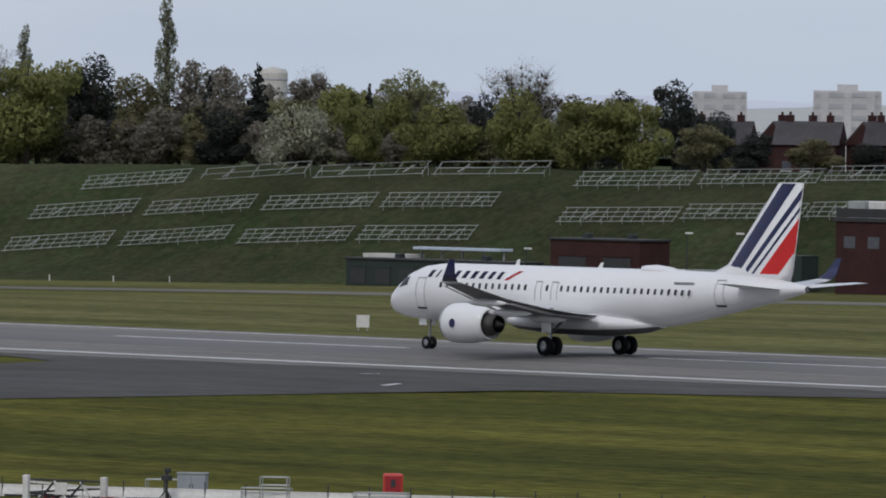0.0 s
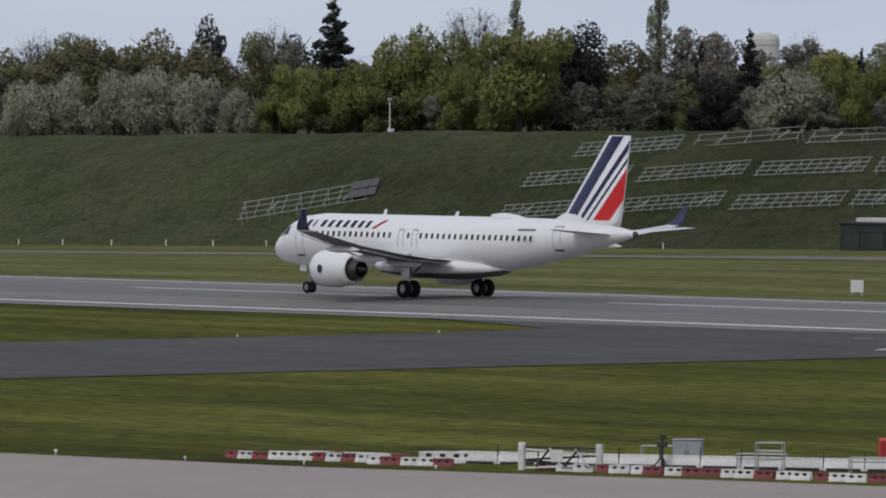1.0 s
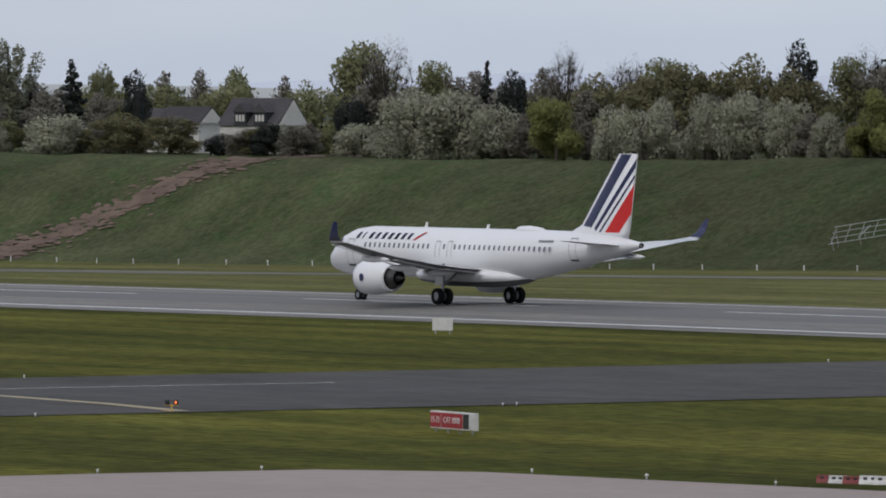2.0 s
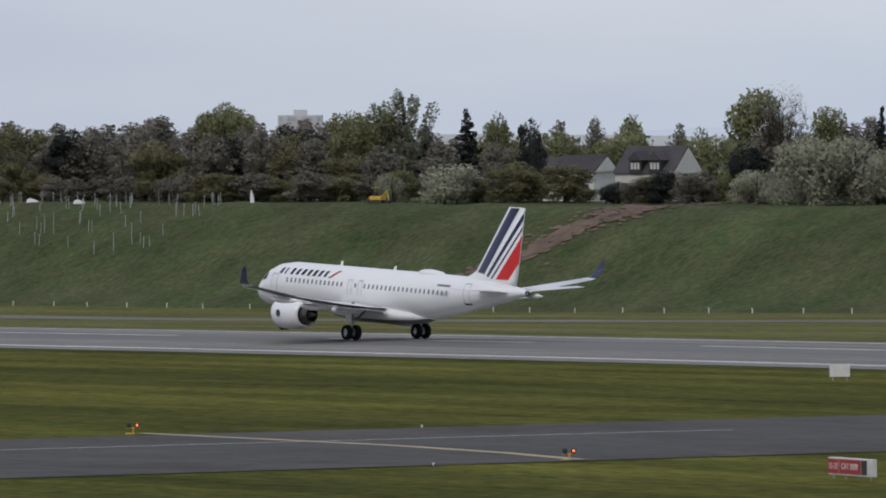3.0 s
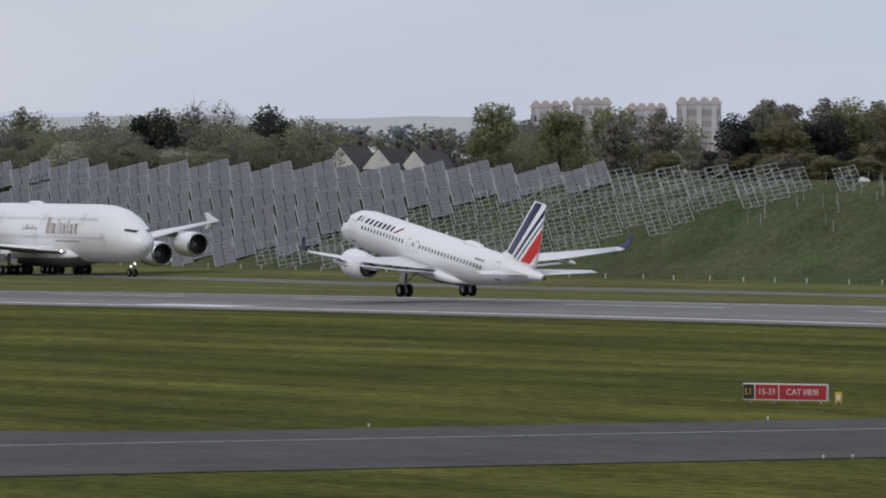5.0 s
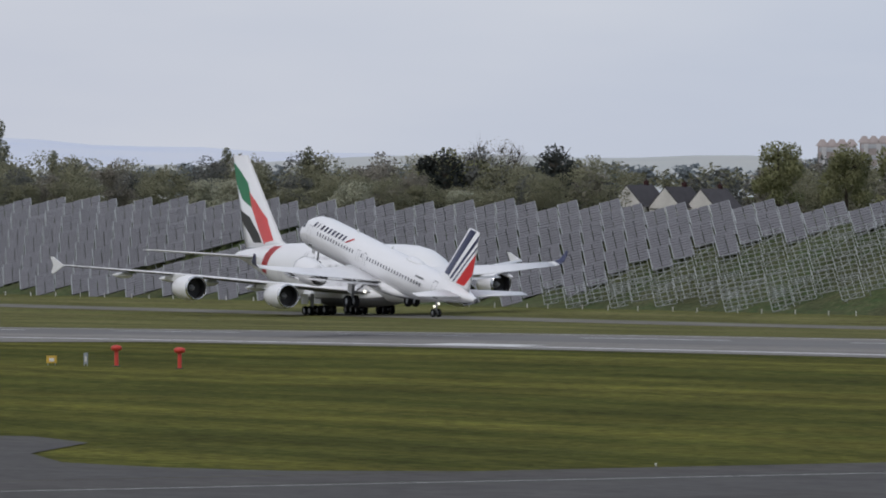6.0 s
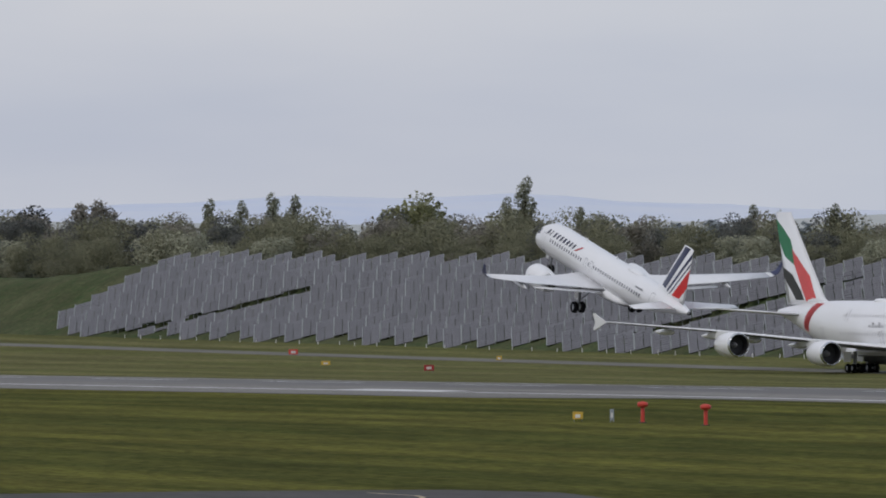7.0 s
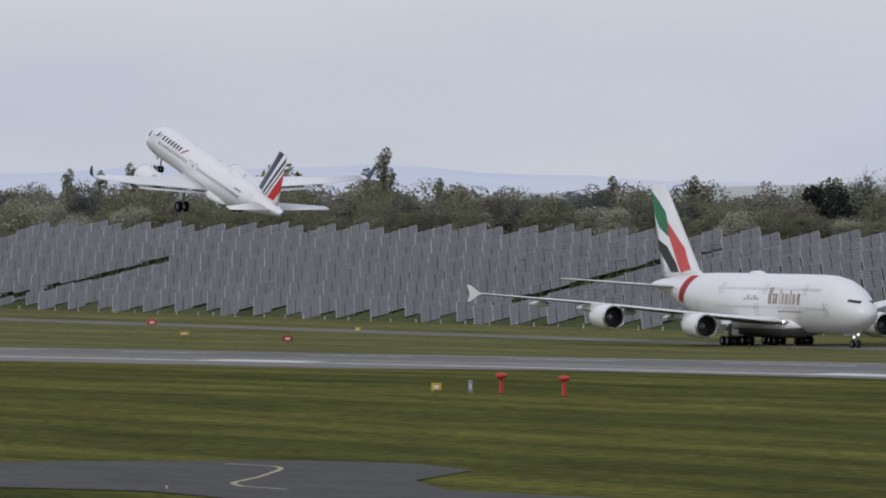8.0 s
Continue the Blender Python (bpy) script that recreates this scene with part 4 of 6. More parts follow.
def panel_table():
    """Two columns of dark modules that face due south; x runs east, y north, both along the bank's slope."""
    ob = empty("solar_table", Matrix(), "tilted strip of dark grey solar panels on steel posts", "solar panels", "solar tables on the bank")
    rows = 9
    pitch = DEEP * 1.02 / rows
    for i in (-0.5, 0.5):
        x0, x1 = i * WIDE / 2 - WIDE / 4 + 0.06, i * WIDE / 2 + WIDE / 4 - 0.06
        rings, joint = [], []
        for j in range(rows):
            y0, y1 = (j - rows / 2) * pitch + 0.1, (j + 1 - rows / 2) * pitch - 0.1
            tip = 0.05 * (j % 3 - 1)
            for y, up in ((y0, 0.05), (y0, 0.0 + tip * 0.2), (y1, tip * 0.2), (y1, 0.05)):
                z = 0.98 - (0.05 if up == 0.05 else up)
                rings.append([(x0, y, z + 0.087 * x0), (x1, y, z + 0.087 * x1), (x1, y, 0.9 + 0.087 * x1), (x0, y, 0.9 + 0.087 * x0)])
        bm = loft(rings)
        bm.faces.ensure_lookup_table()
        for f in bm.faces:
            f.material_index = 1 if f.normal.z > 0.5 and abs(max(v.co.y for v in f.verts) - min(v.co.y for v in f.verts)) < 0.3 else 0
        part("panel", bm, (PV, PURLIN), ob)
        part("edge_rail", boxm((0.13, DEEP, 0.2), (i * WIDE * 0.98 + (0.06 if i < 0 else 0), 0, 0.93 + 0.1 * i)), GALV, ob, "pale galvanised edge rail")
    for y in (-DEEP / 2 + 0.4, DEEP / 2 - 0.5):
        part("post", rod((0, y, -0.7), (0, y, 0.85), 0.07, seg=5), GALV, ob)
    return ob


def strip_rack():
    ob = empty("panel_rack", Matrix(), "bare galvanised solar rack waiting for its panels", "solar rack", "bare racks on the bank")
    for i in range(4):
        x = -WIDE / 2 + WIDE * i / 3
        part("rail", boxm((0.085, DEEP - 0.3, 0.085), (x, 0, 0.95)), GALV, ob)
    for j in range(6):
        y = -DEEP / 2 + 0.3 + (DEEP - 0.6) * j / 5
        part("rafter", boxm((WIDE, 0.1, 0.1), (0, y, 0.88)), GALV, ob)
        part("post", rod((WIDE * (0.3 if j % 2 else -0.3), y, -0.7), (WIDE * (0.3 if j % 2 else -0.3), y, 0.9), 0.06, seg=5), GALV, ob)
    for y in (-3.5, 2.2):
        part("brace", rod((-WIDE * 0.4, y, 0), (WIDE * 0.3, y + 0.6, 0.9), 0.06, seg=5), GALV, ob)
    return ob


def slope_pose(x, y):
    """Stands a strip on the bank, squared to its fall to the east and a little steeper to the north."""
    s = -x
    k = (lerp(s, TOP_Z) - ground_z(s, TOE)) / RUN
    ex = (EAST + Vector((0, 0, 0.18))).normalized()
    ny = NORTH + Vector((0, 0, 0.454 * k + 0.105 + random.uniform(-0.012, 0.012)))
    ez = ex.cross(ny).normalized()
    ey = ez.cross(ex)
    m = Matrix((ex, ey, ez)).transposed().to_4x4()
    m.translation = (x, y, land_z(s, y) + 0.1)
    return m


def service_cut(s, lat):
    """Where an open service strip crosses a table standing here: its place along the table, if any."""
    for s0, s1, lat0, fall in ((1656, 1760, 708.5, 0.27), (1432, 1492, 714.7, 0.33)):
        v = -(lat - (lat0 - (s - s0) * fall)) / (0.454 + fall * 0.891)
        if s0 <= s + 0.891 * v <= s1 and abs(v) < DEEP / 2 + 1.7:
            return v
    return None


def stand_table(m):
    global used_table
    if used_table:
        return copy_thing(table, m)
    table.matrix_basis, used_table = m, True
    return table


table, bare_rack = panel_table(), strip_rack()
used_table = used_rack = False
for i in range(-54, 54):
    for j in range(-50, 50):
        c = Vector((-1500, 705, 0)) + EAST * (WIDE * i) + NORTH * (DEEP * j + 0.8 * (i % 2))
        s, lat = -c.x, c.y
        if not (TOE + 2.2 < lat < TOE + 29.5) or s > 1757 or s < 1170:
            continue
        row = (lat - TOE) / 6
        if s > 1342 - 21 * row:
            m, v = slope_pose(c.x, c.y), service_cut(s, lat)
            if v is None:
                stand_table(m)
                continue
            for y0, y1 in ((-DEEP / 2, min(v - 1.7, DEEP / 2)), (max(v + 1.5, -DEEP / 2), DEEP / 2)):
                if y1 - y0 > 1.2:
                    stand_table(m @ pose(0, (y0 + y1) / 2, 0) @ Matrix.Diagonal((1, (y1 - y0) / DEEP, 1, 1)))
        elif s > 1246 - 14 * row:
            if used_rack:
                copy_thing(bare_rack, slope_pose(c.x, c.y))
            else:
                bare_rack.matrix_basis, used_rack = slope_pose(c.x, c.y), True

long_rack = rack(17.2, 1.5, 1.6, 12, "long bare galvanised solar rack on the grassy bank")
open_rack = rack(17.2, 1.35, 1.5, 5, "long open galvanised frame with few rafters on the bank", 3)
spots = [(809.5, 699.0, 0), (791.1, 700.5, 0), (771.7, 701.0, 0), (752.9, 701.8, 0), (812.6, 705.5, 0), (793.7, 706.5, 0),
         (774.9, 707.5, 0), (756.0, 708.2, 0), (810.8, 711.8, 0), (793.4, 714.5, 1), (775.0, 715.5, 1), (756.8, 716.8, 1),
         (730.9, 713.8, 0), (712.9, 715.0, 0), (695.9, 716.8, 0), (725.2, 705.8, 0), (707.2, 706.8, 0), (689.3, 707.5, 0)]
first = {0: True, 1: True}
for s, lat, kind in spots:
    src = open_rack if kind else long_rack
    m = pose(-s, lat, land_z(s, lat) + 0.15, 0, 0, 3.2) @ pose(0, 0, 0, 0, -1.2 - (2.6 if s > 790 else 1.2 if s > 770 else 0), 0)
    if first[kind]:
        src.matrix_basis, first[kind] = m, False
    else:
        copy_thing(src, m)
slope_rack = rack(17.0, 2.0, 2.4, 10, "bare galvanised rack with one panel fitted, sloping across the bank")
slope_rack.matrix_basis = pose(-854, 699.5, land_z(854, 699.5) + 0.5, 0, 0, 26) @ pose(0, 0, 0, 0, -9, 0)
pbm = bmesh.new()
for i in range(3):
    for j in range(2):
        add_box(pbm, (1.15, 1.35, 0.06), (6.5 + 1.2 * i, 0.62 + 1.3 * j * 0.9, 1.1 + 1.02 * j), (40, 0, 0))
part("panels", pbm, PV, slope_rack, "dark solar panels")


def stake(h, r, mat, name, label, category, group):
    ob = empty(name, Matrix(), label, category, group)
    part("shaft", rod((0, 0, -0.2), (0, 0, h), r, r * 0.9, 6), mat, ob)
    part("cap", boxm((r * 2.2, r * 2.2, 0.12), (0, 0, h), bevel=0.02), mat, ob)
    return ob


post = stake(1.6, 0.06, GALV, "pile_post", "thin galvanised pile driven into the bank", "post", "piles on the bank")
done = False
for i in range(92):
    s, lat = random.uniform(1112, 1192), 720 - 15 * random.random() ** 1.4
    if s > 1180 and lat < 706:
        continue
    m = at(s, lat) @ pose(0, 0, 0, random.uniform(-4, 4), random.uniform(-4, 4))
    if done:
        copy_thing(post, m)
    else:
        post.matrix_basis, done = m, True
marker = stake(0.6, 0.08, WHITE, "marker_post", "small white marker post at the foot of the bank", "post", "marker posts at the bank foot")
marker.matrix_basis = at(776, 687)
for i in range(1, 96):
    copy_thing(marker, at(776 + 9.75 * i + random.uniform(-1.2, 1.2), 686.5 + random.uniform(-0.6, 0.6)))

# ---- airfield furniture ----
def facing(s, lat):
    """Turn that sets a thing's -y side towards the viewing terrace."""
    return math.degrees(math.atan2(-s, lat)) * -1


def letters(parent, text, x, z, size, mat, y=-0.14):
    cu = bpy.data.curves.new("lettering", "FONT")
    cu.body, cu.size, cu.extrude, cu.align_x, cu.align_y = text, size, 0.006, "CENTER", "CENTER"
    tmp = bpy.data.objects.new("lettering", cu)
    me = bpy.data.meshes.new_from_object(tmp)
    bpy.data.objects.remove(tmp)
    me.materials.clear()
    me.materials.append(mat)
    ob = new("lettering", me)
    ob.parent = parent
    ob.matrix_basis = pose(x, y, z, 90, 0, 0)
    return tagged(ob, "white painted characters")


def taxi_sign(a, b, cells, label, tall=0.98, size=0.5):
    """A low board from a to b (s, lat); cells are (width share, material, text)."""
    (s0, l0), (s1, l1) = a, b
    L = math.hypot(s1 - s0, l1 - l0)
    rz = math.degrees(math.atan2(l1 - l0, s0 - s1))
    ob = empty("taxiway_sign", pose(-(s0 + s1) / 2, (l0 + l1) / 2, land_z(s0, l0), 0, 0, rz), label, "sign", "taxiway signs")
    part("housing", boxm((L, 0.26, tall), (0, 0, 0.17 + tall / 2), bevel=0.03), WHITE, ob, "pale sign housing")
    for x in (-L * 0.42, -L * 0.14, L * 0.14, L * 0.42):
        part("foot", rod((x, 0, -0.05), (x, 0, 0.2), 0.05), GALV, ob)
    x = -L / 2
    for share, mat, text in cells:
        w = share * L
        face = part("face", boxm((w - 0.07, 0.03, tall - 0.14), (x + w / 2, -0.135, 0.17 + tall / 2), bevel=0.01), mat, ob)
        if text:
            letters(ob, text, x + w / 2, 0.17 + tall / 2, size, YELLOW if mat is SIGN_BLACK else WHITE, -0.158)
        x += w
    return ob


taxi_sign((466.4, 277.0), (461.5, 279.7), ((0.145, SIGN_BLACK, "L1"), (0.285, SIGN_RED, "15-33"), (0.57, SIGN_RED, "CAT I/II/III")), "red and black lit taxiway holding sign in the grass")
taxi_sign((361.0, 267.3), (356.3, 266.4), ((0.25, SIGN_RED, "15-33"), (0.5, SIGN_RED, "CAT I/II/III"), (0.14, SIGN_BLACK, ""), (0.11, WHITE, "")), "red taxiway holding sign with a white end in the grass", 0.84, 0.42)


def white_board(s, lat, w, h):
    ob = empty("marker_board", at(s, lat, 0, facing(s, lat)), "plain white square marker board on two legs", "marker board", "white marker boards")
    part("board", boxm((w, 0.12, h), (0, 0, 0.25 + h / 2), bevel=0.02), WHITE, ob)
    for x in (-w * 0.35, w * 0.35):
        part("leg", rod((x, 0.02, -0.05), (x, 0.02, 0.3), 0.04), GALV, ob)


white_board(505, 466, 0.95, 0.9)
white_board(502, 372.5, 1.35, 0.85)
white_board(811, 689, 0.95, 0.8)
white_board(1028, 684, 0.9, 0.7)


def red_post(s, lat):
    ob = empty("obstacle_post", at(s, lat), "orange-red post with a wide round cap in the grass", "post", "orange-red posts")
    part("column", lathe([(0, 0.19), (0.1, 0.17), (1.25, 0.16), (1.3, 0.22)], (0, 0, 0), "z", 16), POST_RED, ob)
    part("cap", lathe([(1.25, 0.10), (1.32, 0.40), (1.50, 0.46), (1.66, 0.40), (1.74, 0.1)], (0, 0, 0), "z", 18), POST_RED, ob, "round cap", True)
    part("base", boxm((0.5, 0.5, 0.1), (0, 0, 0.02), bevel=0.02), DARK, ob)


red_post(693, 325.2)
red_post(679, 324.2)


def ground_box(s, lat, w, h, mat, label, name="equipment_box"):
    ob = empty(name, at(s, lat, 0, facing(s, lat)), label, "box", "small airfield boxes")
    part("housing", boxm((w, w * 0.5, h), (0, 0, 0.15 + h / 2), bevel=0.04), mat, ob)
    part("lid", boxm((w * 1.06, w * 0.55, 0.07), (0, 0, 0.18 + h), bevel=0.02), mat, ob)
    part("panel", boxm((w * 0.5, 0.03, h * 0.5), (0, -w * 0.26, 0.15 + h / 2), bevel=0.01), WHITE if mat is not WHITE else DARK, ob)
    for x in (-w * 0.35, w * 0.35):
        part("leg", rod((x, 0, -0.05), (x, 0, 0.2), 0.04), GALV, ob)


ground_box(703, 324, 0.85, 0.55, YELLOW, "faded yellow equipment box with a pale panel")
ground_box(697, 324.3, 0.34, 0.85, CABINET, "slim grey equipment pillar")
ground_box(1281, 566, 1.5, 0.75, SIGN_RED, "small red sign with a white mark", "small_sign")
ground_box(1355, 581, 1.4, 0.55, YELLOW, "small yellow and black sign", "small_sign")
ground_box(1481, 629, 1.6, 0.8, POST_RED, "small orange sign in the far grass", "small_sign")
ground_box(1402, 632, 0.9, 0.6, YELLOW, "small yellow sign in the far grass", "small_sign")
ground_box(461.0, 280.1, 0.4, 0.5, YELLOW, "small yellow box at the end of the sign")


def guard_light(s, lat):
    ob = empty("guard_light", at(s, lat, 0, facing(s, lat)) @ Matrix.Diagonal((0.75, 0.75, 0.75, 1)), "yellow twin runway guard light on a short stand", "airfield light", "runway guard lights")
    part("stand", rod((0, 0, -0.05), (0, 0, 0.45), 0.05), YELLOW, ob)
    part("crossbar", boxm((0.95, 0.1, 0.08), (0, 0, 0.45), bevel=0.02), YELLOW, ob)
    for x in (-0.3, 0.28):
        part("lamp_housing", boxm((0.34, 0.3, 0.34), (x, 0, 0.65), bevel=0.05), DARK, ob, "dark lamp housing")
        part("lamp", lathe([(0.0, 0.02), (0.0, 0.07), (0.06, 0.09)], (x, -0.2, 0.65), "y", 12), AMBER if x > 0 else DARK, ob, "lit amber lamp" if x > 0 else "")
    part("base", boxm((0.7, 0.4, 0.1), (-0.25, 0, 0.03), bevel=0.02), YELLOW, ob)


guard_light(389.5, 272)
guard_light(441.5, 278.8)


def edge_light():
    ob = empty("edge_light", Matrix(), "small pale edge light on a dark base at the paving edge", "airfield light", "paving edge lights")
    part("base", lathe([(0, 0.17), (0.05, 0.15), (0.07, 0.05)], (0, 0, 0), "z", 12), DARK, ob)
    part("stem", rod((0, 0, 0.05), (0, 0, 0.24), 0.05), WHITE, ob)
    part("lens", lathe([(0.22, 0.10), (0.28, 0.12), (0.36, 0.08), (0.38, 0.01)], (0, 0, 0), "z", 12), WHITE, ob)
    return ob


el = edge_light()
small = Matrix.Diagonal((0.75, 0.75, 0.75, 1))
el.matrix_basis = at(311.6, 241.9) @ small
for s, lat in ((304.3, 243.0), (298.1, 244.3), (291.5, 245.8), (329.6, 218.7), (329.4, 226.2), (328.2, 233.9), (319.7, 242.0), (437.8, 353.6), (437.6, 369.2), (386.8, 290.9), (437.6, 295.5), (387.2, 292.1), (387.6, 236.3), (439.4, 237.8), (387.7, 234.7), (387, 262), (438.6, 262), (446, 176), (470, 200.5)):
    copy_thing(el, at(s, lat) @ small)

# ---- barriers and gear along the apron edge ----
def barrier(mat, w=0.82, h=0.34):
    """A moulded plastic road barrier with two pockets."""
    red = mat is REDPL
    ob = empty("road_barrier", Matrix(), "low red plastic road barrier along the apron edge" if red else "low white plastic road barrier along the apron edge", "barrier", "plastic barriers by the apron")
    prof = [(-0.21, 0), (0.21, 0), (0.19, 0.08), (0.10, h * 0.6), (0.09, h), (-0.09, h), (-0.10, h * 0.6), (-0.19, 0.08)]
    part("body", loft([[(x, y, z) for y, z in prof] for x in (-w / 2, -w / 2 + 0.03, w / 2 - 0.03, w / 2)]), mat, ob)
    for x in (-w * 0.2, w * 0.2):
        part("pocket", boxm((w * 0.2, 0.05, h * 0.3), (x, -0.115, h * 0.68), (10, 0, 0), 0.01), DARK, ob, "dark forklift pocket")
    part("coupling", rod((w / 2, 0, 0.02), (w / 2, 0, h * 0.9), 0.035), mat, ob)
    return ob


barriers = {"w": barrier(WHITE), "r": barrier(REDPL)}
fresh = {"w": True, "r": True}


def lay_barrier(kind, s, lat, up=0.0, rz=0.0, scale=1.0):
    m = at(s, lat, up, facing(s, lat) * 0.72 + rz) @ Matrix.Diagonal((scale, scale, scale, 1))
    if fresh[kind]:
        barriers[kind].matrix_basis, fresh[kind] = m, False
    else:
        copy_thing(barriers[kind], m)


for i in range(42):
    k = i / 33
    s, lat = 297.5 - 29.5 * k, 247.6 + 5.9 * k
    if 5 <= i <= 9:
        continue
    lay_barrier("wrwwrwrrwwrw"[i % 12], s + random.uniform(-0.1, 0.1), lat + random.uniform(-0.15, 0.15), 0, random.uniform(-9, 9))
for i in range(11):
    lay_barrier("rwrwwwrwrww"[i], 305.5 - 0.72 * i, 246.6 + 0.2 * i + random.uniform(-0.1, 0.1), 0, random.uniform(-12, 12), 0.95 if i < 3 else 1.05)
    if i > 3:
        lay_barrier("wwrw"[i % 4], 305.2 - 0.72 * i, 247.3 + 0.2 * i, 0.0, random.uniform(-20, 20), 1.1)
for i in range(3):
    lay_barrier("w", 297.4 - 0.6 * i, 250.6 + 0.25 * i, 0, 25 + random.uniform(-8, 8), 1.35)


def white_wall():
    """Long low line of white water-filled barrier units."""
    ob = None
    for i in range(19):
        k = i / 13
        s, lat = 295.6 - 20.5 * k, 251.6 + 10.8 * k
        m = at(s, lat, 0, math.degrees(math.atan2(10.8, 20.5)))
        if ob is None:
            ob = empty("wall_barrier", m, "long grimy white plastic wall barrier", "barrier", "white wall barriers")
            prof = [(-0.25, 0), (0.25, 0), (0.22, 0.12), (0.12, 0.4), (0.11, 0.5), (-0.11, 0.5), (-0.12, 0.4), (-0.22, 0.12)]
            part("body", loft([[(x, y, z) for y, z in prof] for x in (-0.87, -0.84, 0.84, 0.87)]), WHITE, ob)
            part("joint_post", rod((0.88, -0.12, 0), (0.88, -0.12, 0.8), 0.03), DARK, ob)
            part("foot", boxm((1.5, 0.56, 0.1), (0, 0, 0.05), bevel=0.02), DARK, ob)
        else:
            copy_thing(ob, m)


white_wall()


def gate():
    (s0, l0), (s1, l1) = (289.4, 248.6), (286.1, 249.9)
    rz = math.degrees(math.atan2(l1 - l0, s0 - s1))
    L = math.hypot(s1 - s0, l1 - l0)
    ob = empty("barrier_gate", pose(-(s0 + s1) / 2, (l0 + l1) / 2, 0, 0, 0, rz), "white posts with a tangle of dark and white gate bars", "gate")
    for x in (-L / 2, L / 2):
        part("post", boxm((0.26, 0.26, 1.15), (x, 0, 0.57), bevel=0.05), WHITE, ob, "stout white post")
    for z, mat, tilt in ((0.95, DARK, 0), (0.78, WHITE, 3), (0.55, DARK, -4), (0.34, DARK, 2), (0.2, WHITE, -3)):
        part("bar", boxm((L - 0.3, 0.07, 0.09), (0, 0.05, z), (0, tilt, 0), 0.01), mat, ob)
    for x, tilt in ((-0.8, 42), (-0.2, -38), (0.5, 44), (1.0, -40)):
        part("brace", boxm((0.08, 0.06, 0.95), (x, -0.04, 0.55), (0, tilt, 0), 0.01), DARK if tilt > 0 else WHITE, ob)
    part("board", boxm((0.55, 0.05, 0.5), (-0.15, -0.08, 0.62), bevel=0.02), WHITE, ob)


gate()


def cabinet(s, lat, w, h):
    ob = empty("electrical_cabinet", at(s, lat, 0, facing(s, lat) * 0.8), "grey steel electrical cabinet beside the apron", "cabinet")
    part("body", boxm((w, 0.6, h), (0, 0, 0.1 + h / 2), bevel=0.03), CABINET, ob)
    part("plinth", boxm((w * 0.96, 0.55, 0.12), (0, 0, 0.05)), DARK, ob)
    part("top", boxm((w * 1.05, 0.68, 0.06), (0, 0, 0.13 + h), bevel=0.02), GALV, ob, "pale steel top")
    for x in (-w * 0.25, w * 0.25):
        d = part("door", boxm((w * 0.47, 0.03, h * 0.92), (x, -0.31, 0.1 + h / 2), bevel=0.01), CABINET, ob)
        part("handle", boxm((0.03, 0.04, 0.16), (x * 0.2, -0.34, 0.1 + h / 2)), DARK, d)


cabinet(287.8, 256.2, 1.2, 1.0)


def red_locker(s, lat):
    ob = empty("fire_locker", at(s, lat, 0, facing(s, lat)), "bright red rounded fire equipment locker on a stand", "locker")
    part("body", boxm((0.84, 0.5, 0.9), (0, 0, 0.62), bevel=0.1), POST_RED, ob)
    part("door", boxm((0.66, 0.04, 0.72), (0, -0.25, 0.62), bevel=0.02), SIGN_RED, ob)
    part("mark", boxm((0.2, 0.02, 0.32), (0, -0.28, 0.66), bevel=0.01), DARK, ob, "dark emblem on the door")
    part("stand", boxm((0.6, 0.4, 0.2), (0, 0, 0.09)), DARK, ob)


red_locker(285.1, 264.9)


def instrument_mast(s, lat):
    ob = empty("instrument_mast", at(s, lat), "short dark instrument mast with small boxes", "mast")
    part("pole", rod((0, 0, -0.05), (0, 0, 1.25), 0.06), DARK, ob)
    part("box", boxm((0.42, 0.26, 0.22), (0, 0, 0.98), bevel=0.03), DARK, ob)
    part("box", boxm((0.22, 0.2, 0.2), (0.06, 0, 1.28), bevel=0.03), DARK, ob)
    for a in (0, 120, 240):
        part("leg", rod((0, 0, 0.5), (0.4 * math.cos(radians(a)), 0.4 * math.sin(radians(a)), 0), 0.03), DARK, ob)


instrument_mast(287.6, 254.6)


def tube_frame(s, lat, w, h, rungs, name="tube_frame"):
    ob = empty(name, at(s, lat, 0, facing(s, lat) * 0.8), "light steel tube frame standing behind the barriers", "frame", "steel tube frames")
    for x in (-w / 2, w / 2):
        for y in (-0.3, 0.3):
            part("upright", rod((x, y, -0.05), (x, y, h), 0.025), GALV, ob)
    for k in range(rungs):
        z = h * (1 - 0.28 * k)
        part("tube", rod((-w / 2, -0.3, z), (w / 2, -0.3, z), 0.025), GALV, ob)
        part("tube", rod((-w / 2, 0.3, z), (w / 2, 0.3, z), 0.025), GALV, ob)
        part("tube", rod((-w / 2, -0.3, z), (-w / 2, 0.3, z), 0.025), GALV, ob)


tube_frame(282.9, 256.3, 1.1, 1.15, 3)
tube_frame(290.2, 257.4, 2.4, 0.75, 1)
tube_frame(284.6, 257.4, 2.0, 0.62, 2)
tube_frame(279.0, 258.6, 2.2, 0.62, 2)


def lighting_mast(s, lat, h):
    ob = empty("bank_mast", at(s, lat), "slim pale mast with a lamp head on the bank top", "mast")
    part("pole", rod((0, 0, -0.2), (0, 0, h), 0.09, 0.06), WHITE, ob)
    part("head", boxm((0.5, 0.35, 0.35), (0, 0, h), bevel=0.05), GALV, ob)
    part("box", boxm((0.7, 0.5, 0.6), (0.2, 0, 0.3), bevel=0.04), WHITE, ob)


lighting_mast(865, 722, 4.1)


